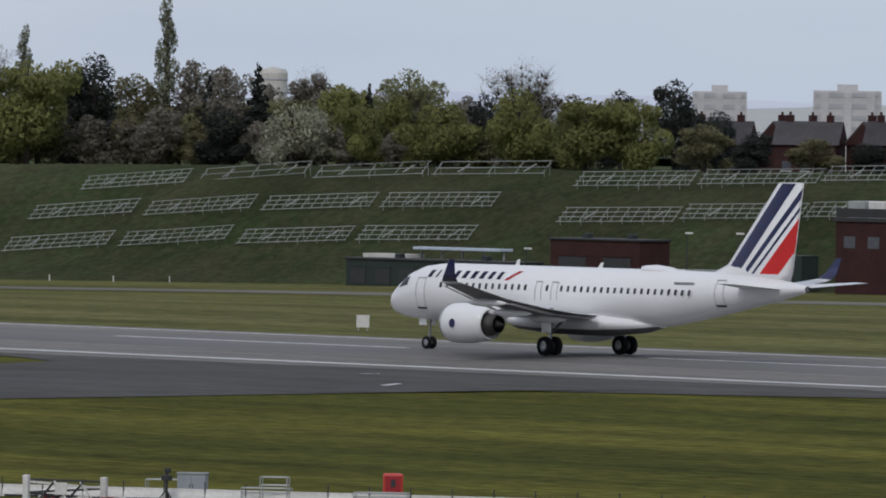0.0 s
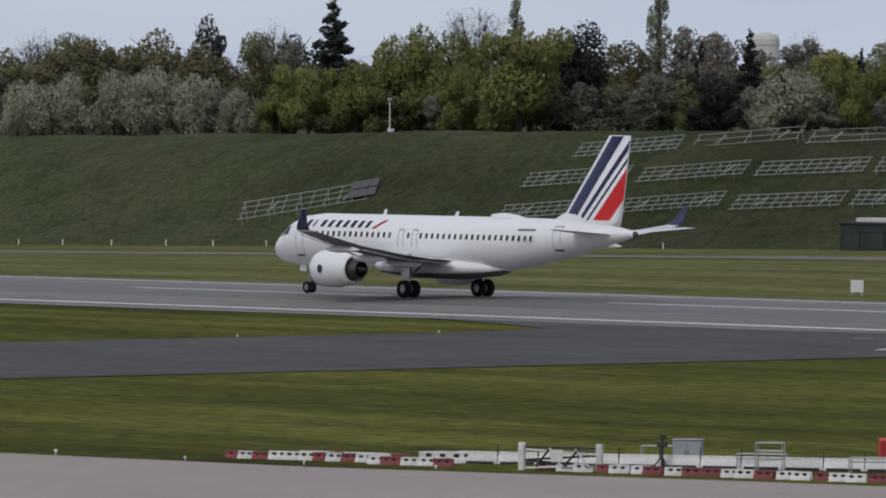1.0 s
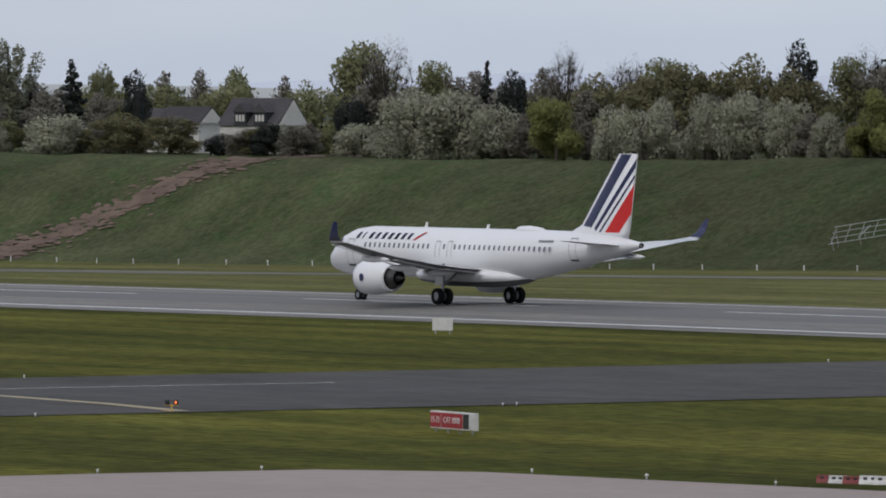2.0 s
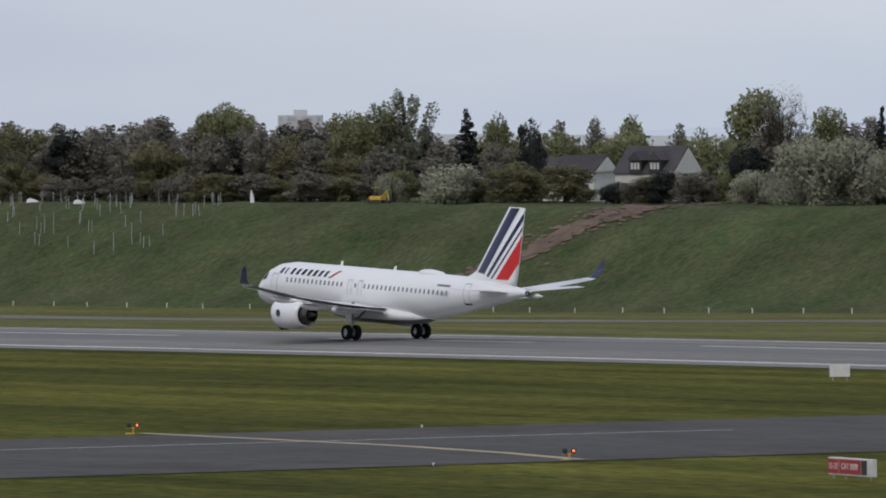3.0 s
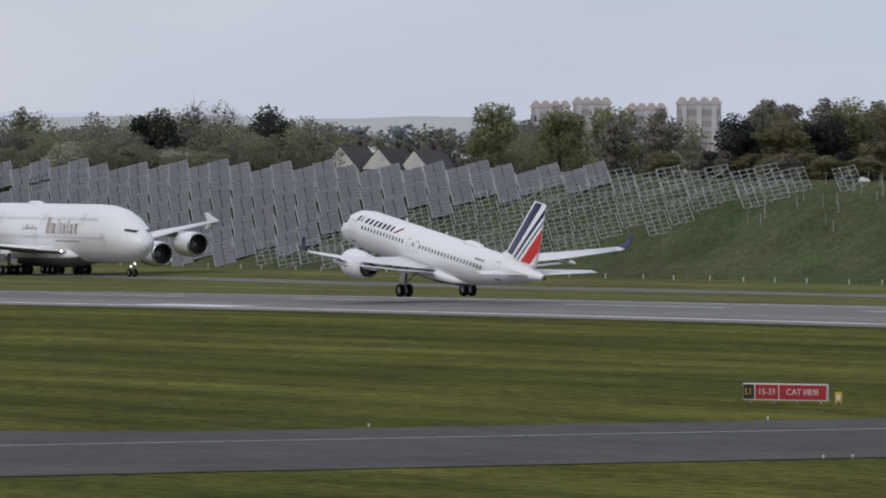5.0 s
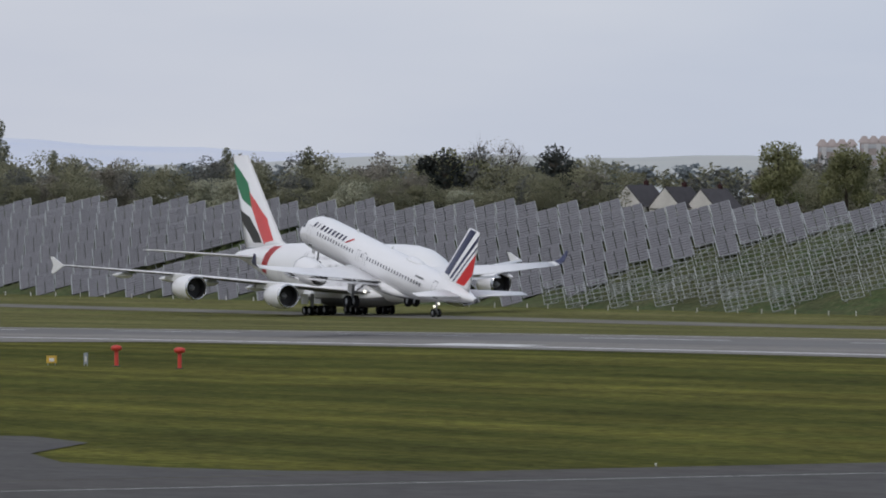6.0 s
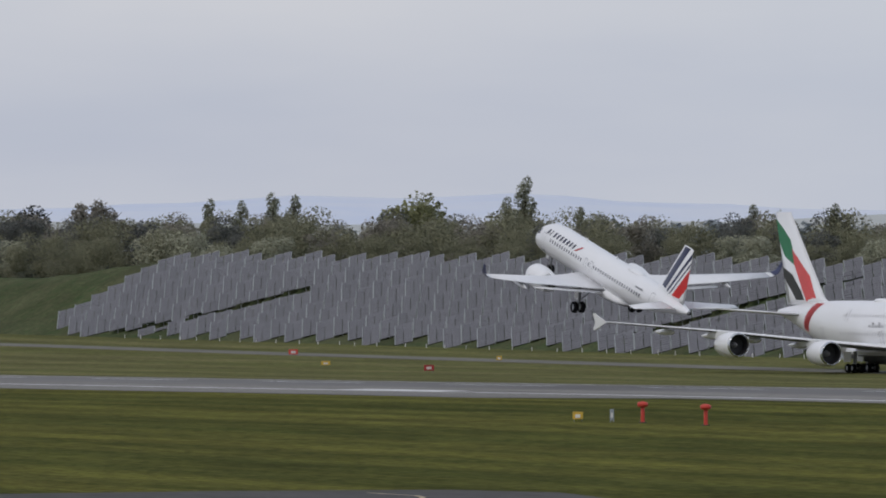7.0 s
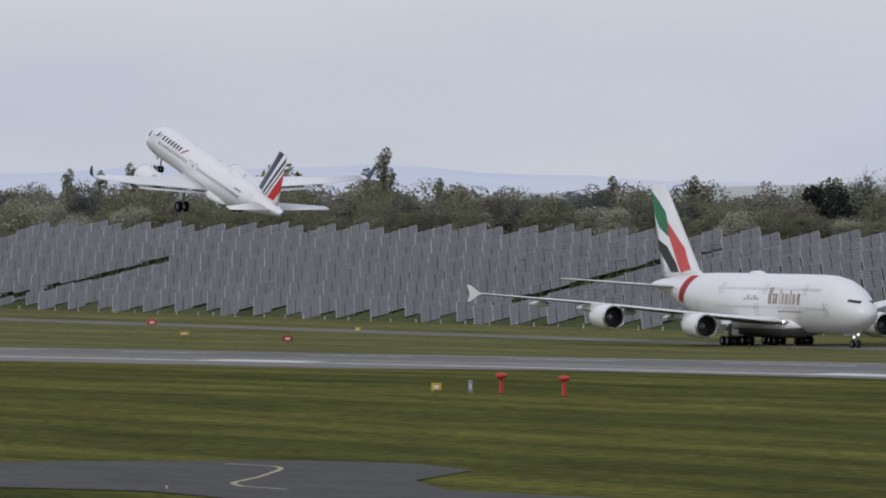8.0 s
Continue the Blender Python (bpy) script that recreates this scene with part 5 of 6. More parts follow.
def digger(s, lat):
    ob = empty("mini_digger", at(s, lat, 0, 20), "small yellow mini digger parked on the bank top", "digger")
    part("body", boxm((2.0, 1.3, 0.6), (0, 0, 0.85), bevel=0.12), YELLOW, ob)
    part("seat_back", boxm((0.3, 0.6, 0.6), (-0.3, 0, 1.4), bevel=0.06), DARK, ob)
    for y in (-0.6, 0.6):
        part("track", boxm((2.3, 0.34, 0.45), (0, y, 0.24), bevel=0.15), DARK, ob)
        part("roll_bar", rod((-0.5, y * 0.7, 1.1), (-0.5, y * 0.7, 2.3), 0.05), DARK, ob)
    part("roof", boxm((0.9, 1.0, 0.08), (-0.3, 0, 2.3), bevel=0.03), YELLOW, ob)
    part("boom", rod((0.8, 0, 1.0), (1.6, 0, 1.9), 0.1), YELLOW, ob)
    part("dipper", rod((1.6, 0, 1.9), (1.9, 0, 0.6), 0.08), YELLOW, ob)
    part("bucket", boxm((0.5, 0.5, 0.4), (1.9, 0, 0.4), (0, 20, 0), 0.05), DARK, ob)


digger(1079, 721.5)


def site_debris(s, lat, w, h, tilt, label):
    ob = empty("sheet_bundle", at(s, lat, 0, facing(s, lat)), label, "sheeting", "white sheeting on the bank")
    part("sheet", plate([(-w / 2, 0, 0), (w / 2, 0, 0.05), (w * 0.4, 0.3, h * 0.5), (-w * 0.2, 0.35, h), (-w * 0.45, 0.2, h * 0.7)], 0.12, (0.1, -1, 0.3)), WHITE, ob)
    part("weight", boxm((w * 0.5, 0.4, 0.25), (0, -0.2, 0.1), (0, tilt, 0), 0.06), WHITE, ob)


site_debris(1110, 721, 0.6, 2.0, 8, "torn white sheet standing up on the bank top")
for s, lat in ((1178.5, 720.5), (1168, 720.5), (1153.5, 719.5)):
    site_debris(s, lat, 1.8, 0.7, 4, "crumpled white sheeting on the bank top")

# ---- service yard at the foot of the bank ----
def shed(s, lat, L, W, H, wall, roof_mat, label, name="service_building", doors=3):
    ob = empty(name, at(s, lat, 0, 0), label, "building", "service yard buildings")
    part("wall", boxm((L, W, H), (0, 0, H / 2 - 0.2), bevel=0.03), wall, ob)
    part("roof", boxm((L + 0.4, W + 0.4, 0.22), (0, 0, H - 0.1), bevel=0.04), roof_mat, ob)
    for i in range(doors):
        x = -L / 2 + L * (i + 0.5) / doors
        d = part("door", boxm((L / doors * 0.62, 0.08, H * 0.6), (x, -W / 2 - 0.03, H * 0.33), bevel=0.02), DARK, ob, "dark roller door")
        part("lintel", boxm((L / doors * 0.68, 0.12, 0.16), (x, -W / 2 - 0.05, H * 0.66), bevel=0.02), wall, d)
    for i in range(2):
        part("roof_vent", boxm((0.8, 0.8, 0.5), (L * (0.25 - 0.5 * i), 0, H + 0.25), bevel=0.05), DARK, ob)
    return ob


shed(731.5, 686.5, 27, 3.2, 2.9, DARK_GREEN, DARK, "long dark green service shed with a flat roof", doors=7)
up = empty("roof_canopy", at(731.3, 689.2, 0), "pale blue-white flat canopy roof on posts behind the shed", "canopy")
part("roof", boxm((13.5, 2, 0.3), (0, 0, 4.0), bevel=0.05), material("pale_blue_sheeting", (0.50, 0.58, 0.68), 0.5, var=0.3, scale=0.5), up)
for i in range(5):
    part("post", rod((-6.4 + 3.2 * i, 0, -0.3), (-6.4 + 3.2 * i, 0, 4.0), 0.12), GALV, up)
cabin = empty("site_cabin", at(741.5, 688.6, 0), "pale grey portable cabin on the yard", "cabin")
part("wall", boxm((7, 2.6, 2.6), (0, 0, 2.15), bevel=0.05), RENDERW, cabin)
part("base", boxm((7, 2.6, 0.9), (0, 0, 0.4)), DARK, cabin)
for x in (-2, 0.3, 2.4):
    part("window", boxm((1.1, 0.05, 0.8), (x, -1.32, 2.3), bevel=0.02), GLASS, cabin)
hut = shed(706.5, 687, 13.4, 4.4, 5.3, BRICK, DARK, "dark red brick garage with two dark doors", doors=2)
block = empty("brick_control_block", at(661.0, 686, 0), "tall dark brick block with plant and tanks on its roof", "building")
part("wall", boxm((18, 5, 7.6), (0, 0, 3.6), bevel=0.04), BRICK, block)
part("parapet", boxm((18.4, 5.4, 0.4), (0, 0, 7.5), bevel=0.04), DARK, block)
for i in range(4):
    part("roof_plant", boxm((2.4, 2.2, 1.8), (-7.5 + 2.9 * i, 0, 8.5), bevel=0.1), (GALV, WHITE, DARK, GALV)[i], block)
for i in range(5):
    part("window", boxm((1.6, 0.06, 1.2), (-7 + 3.4 * i, -2.52, 5.2), bevel=0.02), GLASS, block)
part("rail", boxm((18, 0.08, 0.9), (0, -2.4, 8.2)), DARK, block)


container = empty("storage_container", at(679.8, 688, 0), "dark green steel storage container in the yard", "container")
part("body", boxm((3.6, 2.4, 3.6), (0, 0, 1.9), bevel=0.04), DARK_GREEN, container)
part("roof", boxm((3.7, 2.5, 0.12), (0, 0, 3.75), bevel=0.03), DARK, container)
for x in (-0.9, 0.9):
    leaf = part("door", boxm((1.7, 0.06, 3.1), (x, -1.23, 1.9), bevel=0.02), DARK_GREEN, container)
    part("lock_rod", rod((x * 0.4, -1.29, 0.4), (x * 0.4, -1.29, 3.4), 0.04), GALV, leaf)


def vehicle(s, lat, rz, mat, van, label):
    ob = empty("parked_van" if van else "parked_car", at(s, lat, 0, rz), label, "van" if van else "car", "parked vehicles in the yard")
    L, H = (5.2, 2.2) if van else (4.4, 1.45)
    prof = [(-L / 2, 0.4), (-L / 2, H * 0.95), (-L / 2 + 0.3, H), (L * 0.2, H), (L * 0.34, H * 0.62), (L / 2, H * 0.5), (L / 2, 0.4)] if van else [(-L / 2, 0.35), (-L / 2, 0.85), (-L * 0.36, H * 0.95), (-L * 0.2, H), (L * 0.08, H), (L * 0.24, 0.95), (L / 2, 0.8), (L / 2, 0.35)]
    body = part("body", loft([[(x, y, z) for x, z in prof] for y in (-0.92, -0.86, 0.86, 0.92)]), mat, ob)
    for y in (-0.93, 0.93):
        part("side_window", boxm((L * 0.36, 0.03, H * 0.24), (-L * 0.02, y, H * 0.76), bevel=0.02), GLASS, body)
        for x in (-L * 0.32, L * 0.32):
            t = part("wheel", wheel_mesh(0.34, 0.24), TYRE, ob)
            t.location = (x, y * 0.9, 0.34)
            part("rim", hub_mesh(0.34, 0.24), STEEL, t)


BLUE = material("blue_car_paint", (0.05, 0.10, 0.19), 0.3, var=0.2, scale=1.0)
for s, lat, rz, mat, van, lab in ((724, 681.6, 0, WHITE, True, "white van parked beside the shed"), (718.5, 681.8, 0, WHITE, True, "white pickup van parked beside the shed"), (693.5, 685, 10, WHITE, True, "white van with open racks in the yard"),
                                  (690, 685.5, 0, GALV, True, "pale grey box van in the yard"), (696, 681.5, 0, YELLOW, False, "small yellow works vehicle in the yard"), (681, 681, 15, BLUE, False, "blue car parked in the yard"), (677, 681.5, 5, WHITE, False, "white car parked in the yard")):
    vehicle(s, lat, rz, mat, van, lab)


def yard_lamp(s, lat, h):
    ob = empty("yard_lamp", at(s, lat), "thin dark pole with a pale flat lamp head", "street lamp", "yard lamps")
    part("pole", rod((0, 0, -0.2), (0, 0, h), 0.08, 0.05), DARK, ob)
    part("head", boxm((0.9, 0.35, 0.2), (0.3, 0, h), bevel=0.05), WHITE, ob)


yard_lamp(691, 683, 6.0)
yard_lamp(683.5, 683, 6.0)
yard_lamp(715, 683, 4.2)

# ---- trees ----
def blades(centres, outward, size, rng, droop=0.0):
    """Small leaf clumps as turned triangles that face outwards, as vertex, face and normal arrays."""
    n = len(centres)
    a = rng.normal(size=(n, 3))
    a[:, 2] -= droop
    a /= np.linalg.norm(a, axis=1)[:, None]
    b = np.cross(a, rng.normal(size=(n, 3)))
    b /= np.linalg.norm(b, axis=1)[:, None]
    facing_out = (np.cross(a, b) * outward).sum(1) < 0
    b[facing_out] *= -1
    sz = size * rng.uniform(0.5, 1.4, n)[:, None]
    a, b = a * sz * (1 + droop), b * sz * 0.85
    v = np.stack([centres - a - b * 0.6, centres + a - b * 0.3, centres - a * 0.2 + b], 1).reshape(-1, 3)
    nrm = outward + 0.45 * rng.normal(size=(n, 3)) + np.array((0, 0, 0.25))
    nrm /= np.linalg.norm(nrm, axis=1)[:, None]
    return v, np.arange(3 * n).reshape(-1, 3), nrm


def crown_arrays(lobes, count, size, seed, droop=0.0, shell=0.4):
    """A crown of leaf clumps round several lobes (centre, radii)."""
    rng = np.random.default_rng(seed)
    weights = np.array([r[0] * r[1] + r[0] * r[2] for c, r in lobes])
    pick = rng.choice(len(lobes), count, p=weights / weights.sum())
    d = rng.normal(size=(count, 3))
    d /= np.linalg.norm(d, axis=1)[:, None]
    rad = (shell + (1.03 - shell) * rng.uniform(0, 1, count) ** 0.6)[:, None]
    cs, rs = np.array([c for c, r in lobes]), np.array([r for c, r in lobes])
    return blades(cs[pick] + d * rad * rs[pick], d, size, rng, droop)


def crown_mesh(name, lobes, count, size, mat, seed, droop=0.0, shell=0.4):
    v, f, nrm = crown_arrays(lobes, count, size, seed, droop, shell)
    me = bpy.data.meshes.new(name)
    me.from_pydata(v.tolist(), [], f.tolist())
    me.shade_smooth()
    me.normals_split_custom_set(np.repeat(nrm, 3, axis=0).tolist())
    me.materials.append(mat)
    return me


def trunk_mesh(h, r, limbs, seed, spread, start=0.25, up=0.9):
    rnd = random.Random(seed)
    bm = bmesh.new()
    add_rod(bm, (0, 0, -0.6), (0, 0, h * 0.55), r, r * 0.6, 7)
    add_rod(bm, (0, 0, h * 0.55), (rnd.uniform(-0.3, 0.3), 0, h * 0.9), r * 0.6, r * 0.15, 6)
    for i in range(limbs):
        z = h * rnd.uniform(start, 0.75)
        a = rnd.uniform(0, 2 * math.pi)
        reach = spread * rnd.uniform(0.5, 0.95)
        tip = (reach * math.cos(a), reach * math.sin(a), min(h * 0.98, z + reach * up))
        add_rod(bm, (0, 0, z), tip, r * 0.4, r * 0.06, 5)
    return bm


def bare_mesh(h, spread, seed, twigs=1800):
    """Limbs that fork into a haze of thin twigs."""
    rnd = random.Random(seed)
    bm = bmesh.new()
    add_rod(bm, (0, 0, -0.6), (0, 0, h * 0.4), h * 0.03, h * 0.02, 6)
    tips = []
    for i in range(22):
        a, reach = rnd.uniform(0, 6.28), spread * rnd.uniform(0.3, 1)
        tip = Vector((reach * math.cos(a), reach * math.sin(a), h * (0.94 - 0.3 * (reach / spread) ** 2) * rnd.uniform(0.86, 1)))
        base = Vector((0, 0, h * rnd.uniform(0.22, 0.5)))
        mid = (base + tip) / 2 + Vector((0, 0, -0.05 * h))
        add_rod(bm, base, mid, h * 0.009, h * 0.005, 4)
        add_rod(bm, mid, tip, h * 0.005, h * 0.0012, 4)
        tips += [mid.lerp(tip, k) for k in (0, 0.3, 0.6, 0.9)]
    for i in range(twigs):
        p = rnd.choice(tips)
        q = p + Vector((rnd.gauss(0, 1), rnd.gauss(0, 1), abs(rnd.gauss(0.7, 0.7)))) * h * 0.062
        n = Vector((rnd.uniform(-1, 1), rnd.uniform(-1, 1), 0)).normalized() * h * 0.0028
        bm.faces.new([bm.verts.new(p - n), bm.verts.new(p + n), bm.verts.new(q)])
    return bm


def lobes_round(h, w, n, seed, low=0.3):
    rnd = random.Random(seed)
    out = [((0, 0, h * 0.62), (w * 0.6, w * 0.6, h * 0.36))]
    for i in range(n):
        a, q = rnd.uniform(0, 6.28), rnd.uniform(0.35, 0.78)
        z = h * rnd.uniform(low, 0.84)
        r = w * rnd.uniform(0.26, 0.44) * (1.1 - 0.4 * z / h)
        out.append(((w * q * math.cos(a), w * q * math.sin(a), z), (r, r, r * rnd.uniform(0.8, 1.3))))
    return out


def lobes_cone(h, w, seed):
    rnd = random.Random(seed)
    out = []
    for i in range(26):
        z = h * (0.10 + 0.86 * i / 25)
        r = w * (1 - i / 26) ** 0.85
        a = i * 2.4
        out.append(((r * 0.5 * math.cos(a), r * 0.5 * math.sin(a), z), (max(0.25, r * 0.62), max(0.25, r * 0.62), h * 0.035)))
    return out


def lobes_column(h, w, seed, low=0.12):
    rnd = random.Random(seed)
    out = []
    for i in range(16):
        z = h * (low + (0.93 - low) * i / 15)
        r = w * (0.55 + 0.45 * math.sin(math.pi * min(1, 0.25 + 0.75 * i / 15)))
        a = rnd.uniform(0, 6.28)
        out.append(((r * 0.35 * math.cos(a), r * 0.35 * math.sin(a), z), (r * 0.62, r * 0.62, h * 0.075)))
    return out


def fan_stem(h, w, i, seed):
    """One upswept plume of a tree whose stems fan out from low down."""
    rnd = random.Random(seed * 10 + i)
    lean, top = (i - 3) / 3 * w * 0.8, h * (0.95 - 0.035 * abs(i - 3)) * rnd.uniform(0.93, 1.0)
    y = rnd.uniform(-0.4, 0.4) * w
    return [((lean * k ** 1.2, y * k, top * (0.2 + 0.78 * k)), (w * 0.17, w * 0.17, h * 0.085)) for k in (0.05, 0.25, 0.45, 0.65, 0.82, 0.97)]


TREES = {}
SPEC = {  # label, category, height, half width
    "willow": ("rounded willow in fresh yellow-green leaf on the bank top", "willow tree", 10, 4.4),
    "green": ("broad tree in light spring leaf behind the bank", "tree", 12, 4.6),
    "olive": ("tree just coming into olive-brown leaf", "tree", 11, 4.2),
    "dark": ("dense dark evergreen tree among lighter trees", "evergreen tree", 11, 3.6),
    "conifer": ("dark pointed conifer rising above the tree belt", "conifer", 12, 2.6),
    "poplar": ("tall narrow poplar in thin leaf", "poplar", 18, 2.2),
    "fan": ("tall pollarded tree with upswept stems in thin leaf", "tree", 14, 4.0),
    "bare": ("bare brown tree with a haze of fine twigs", "tree", 13, 4.6),
    "pale": ("pale grey-green shrub in blossom along the bank top", "shrub", 6.5, 4.0),
    "brown": ("budding brown-green tree in a dense belt", "budding tree", 11, 3.4),
    "blue": ("distant hazy tree in the far belt", "tree", 11, 5.0),
}


def build_tree(kind, v):
    label, category, h, w = SPEC[kind]
    ob = empty(category.replace(" ", "_"), Matrix(), label, category, kind + " trees")
    seed = 100 * list(SPEC).index(kind) + v
    if kind == "bare":
        part("trunk", bare_mesh(h, w, seed), BARK, ob)

        me = crown_mesh("crown", lobes_round(h, w, 10, seed, 0.35), 2600, 0.085, LEAF["brown"], seed, 0.0, 0.2)
        part("crown", me, None, ob, "haze of brown buds")
        return ob
    count, size, droop, lobes = 6500, 0.2, 0.0, None
    if kind == "conifer":
        lobes, count, size = lobes_cone(h, w, seed), 5500, 0.2
    elif kind == "poplar":
        lobes, count, size = lobes_column(h, w, seed), 6000, 0.17
    elif kind == "pale":
        lobes, count, size = lobes_round(h, w, 16, seed, 0.1), 6000, 0.16
    elif kind == "willow":
        lobes, size, droop, count = lobes_round(h, w, 16, seed, 0.1), 0.15, 0.8, 10000
    elif kind == "dark":
        lobes, count = lobes_round(h, w, 13, seed, 0.12), 6500
    elif kind == "brown":
        lobes, count, size = lobes_round(h, w, 9, seed, 0.15) + lobes_column(h, w * 0.6, seed), 4800, 0.185
    elif kind == "fan":
        lobes, count, size = [lobe for i in range(7) for lobe in fan_stem(h, w, i, seed)], 6500, 0.15
    elif kind == "blue":
        lobes, count, size = lobes_round(h, w, 8, seed, 0.2), 1100, 0.5
    else:
        lobes = lobes_round(h, w, 15, seed, 0.14)
    mat = LEAF["dark"] if kind == "conifer" else LEAF["poplar"] if kind in ("poplar", "fan") else LEAF[kind]
    part("trunk", trunk_mesh(h, 0.028 * h, 0 if kind == "conifer" else 9, seed, w * 0.8, 0.12 if kind in ("pale", "willow") else 0.25), BARK, ob)
    part("crown", crown_mesh("crown", lobes, count, size, mat, seed, droop), None, ob)
    return ob


def plant(kind, s, lat, h, wide=1.0, exact=False):
    """Sets a tree of its kind at a height; wide scales its spread, outright where exact."""
    v = random.randrange(3)
    k = h / SPEC[kind][2]
    kx = wide if exact else wide * (k if kind in ("conifer", "poplar") else 1.12 * (0.35 + 0.65 * k))
    m = at(s, lat, -0.15, random.uniform(0, 360)) @ Matrix.Diagonal((kx, kx, k, 1))
    if (kind, v) not in TREES:
        TREES[kind, v] = build_tree(kind, v)
        TREES[kind, v].matrix_basis = m
        return
    src = TREES[kind, v]
    ob = copy_thing(src, Matrix())
    ob.matrix_basis = m


for s, lat, h, w in ((753, 736, 8.3, 3.9), (758, 733, 8.3, 5.4), (771, 735, 9.5, 4.4), (785, 736, 8.2, 5.0), (798, 736, 7.5, 3.1), (804, 747, 8.7, 2.6), (813, 746, 9.8, 5.0), (854, 733, 12.8, 6.4), (868, 736, 8.7, 3.1), (883, 747, 13.1, 4.9), (887, 735, 9.5, 4.0), (889, 747, 13.9, 4.3), (893, 746, 12.7, 4.3), (895, 734, 8.9, 4.3), (903, 736, 6.9, 3.1), (962, 732, 8.2, 3.8)):
    plant('willow', s, lat, h, w / SPEC['willow'][3], True)
for s, lat, h, w in ((856, 757, 21.3, 1.8), (885, 759, 17.7, 1.5)):
    plant('poplar', s, lat, h, w / SPEC['poplar'][3], True)
for s, lat, h, w in ((713, 732, 3.7, 3.1), (731, 733, 4.8, 3.0), (758, 747, 10.6, 3.7), (762, 758, 7.2, 3.1), (775, 755, 9.4, 2.9), (787, 745, 8.9, 2.9), (818, 732, 7.3, 3.4), (859, 748, 14.1, 4.8), (927, 758, 13.4, 3.2), (941, 755, 16.1, 3.0), (990, 746, 12.0, 3.4), (1026, 732, 4.9, 2.6), (1029, 748, 8.4, 4.0), (1038, 733, 3.3, 2.7), (1042, 734, 2.7, 1.7), (1074, 744, 9.5, 1.7), (1096, 759, 12.1, 2.7), (1156, 757, 11.8, 3.5)):
    plant('dark', s, lat, h, w / SPEC['dark'][3], True)
for s, lat, h, w in ((725, 736, 4.2, 3.7), (738, 732, 5.6, 3.9), (787, 759, 8.9, 3.3), (848, 745, 11.5, 4.1), (927, 746, 10.3, 4.3), (929, 744, 12.3, 3.9), (940, 746, 14.1, 5.4), (952, 745, 13.2, 5.4), (968, 757, 12.4, 4.1), (973, 755, 11.7, 4.6), (985, 756, 11.7, 4.2), (1032, 736, 4.4, 4.6), (1053, 735, 5.7, 5.6), (1060, 732, 6.1, 4.8), (1124, 747, 7.2, 5.3), (1138, 732, 4.4, 4.1)):
    plant('olive', s, lat, h, w / SPEC['olive'][3], True)
for s, lat, h, w in ((803, 757, 8.6, 3.3), (828, 756, 11.4, 4.0), (831, 757, 10.6, 4.1), (833, 736, 7.2, 4.0), (834, 747, 12.1, 4.0), (835, 755, 10.1, 4.1), (853, 759, 13.1, 4.8), (916, 748, 12.0, 4.3), (1000, 759, 12.3, 3.8), (1016, 759, 11.9, 4.6), (1020, 732, 4.4, 3.5), (1021, 735, 4.9, 2.7), (1034, 734, 3.9, 3.2), (1036, 733, 3.1, 1.5), (1083, 744, 8.7, 3.9), (1098, 745, 9.1, 4.8), (1112, 732, 4.8, 4.4), (1116, 747, 8.3, 4.8), (1130, 734, 4.4, 4.9), (1131, 745, 9.5, 4.9), (1146, 746, 10.7, 4.9), (1156, 744, 10.3, 5.0)):
    plant('brown', s, lat, h, w / SPEC['brown'][3], True)
for s, lat, h, w in ((1236, 885, 20.5, 3.8), (1262, 887, 21.9, 4.1), (1269, 884, 21.1, 4.5)):
    plant('brown', s, lat, h, w / SPEC['brown'][3], True)
for s, lat, h, w in ((810, 748, 10.0, 1.6), (825, 744, 12.5, 2.7), (838, 748, 11.0, 2.6), (906, 747, 17.5, 5.3), (1013, 759, 13.2, 2.3), (1112, 759, 13.5, 3.9)):
    plant('conifer', s, lat, h, w / SPEC['conifer'][3], True)
for s, lat, h, w in ((809, 735, 7.5, 4.9), (910, 735, 6.2, 2.7), (920, 736, 8.1, 3.0), (927, 735, 9.1, 4.1), (935, 735, 8.9, 3.9), (944, 732, 7.0, 4.3), (944, 735, 8.5, 3.0), (951, 732, 7.6, 3.2), (979, 736, 7.7, 4.4), (987, 735, 9.5, 6.1), (993, 732, 9.6, 6.1), (1010, 736, 4.9, 4.1), (1027, 734, 4.7, 2.6), (1078, 732, 5.8, 5.9), (1094, 734, 4.6, 2.5)):
    plant('pale', s, lat, h, w / SPEC['pale'][3], True)
for s, lat, h, w in ((792, 756, 13.6, 5.6), (828, 756, 12.4, 3.4), (893, 759, 16.7, 4.9), (929, 756, 15.8, 3.2), (981, 759, 14.7, 4.1), (993, 757, 16.2, 3.0), (1030, 755, 16.8, 4.3)):
    plant('bare', s, lat, h, w / SPEC['bare'][3], True)
for s, lat, h, w in ((814, 758, 12.0, 5.0), (919, 745, 13.6, 3.9), (975, 759, 14.0, 4.1), (1020, 755, 13.6, 4.0), (1040, 758, 16.4, 5.9), (1104, 759, 13.1, 2.6), (1142, 759, 13.7, 5.1), (1171, 756, 15.1, 4.2), (1231, 886, 20.4, 3.6), (1249, 885, 22.7, 4.0)):
    plant('green', s, lat, h, w / SPEC['green'][3], True)
for s, lat, h, w in ((1125, 757, 16.8, 5.9),):
    plant('fan', s, lat, h, w / SPEC['fan'][3], True)
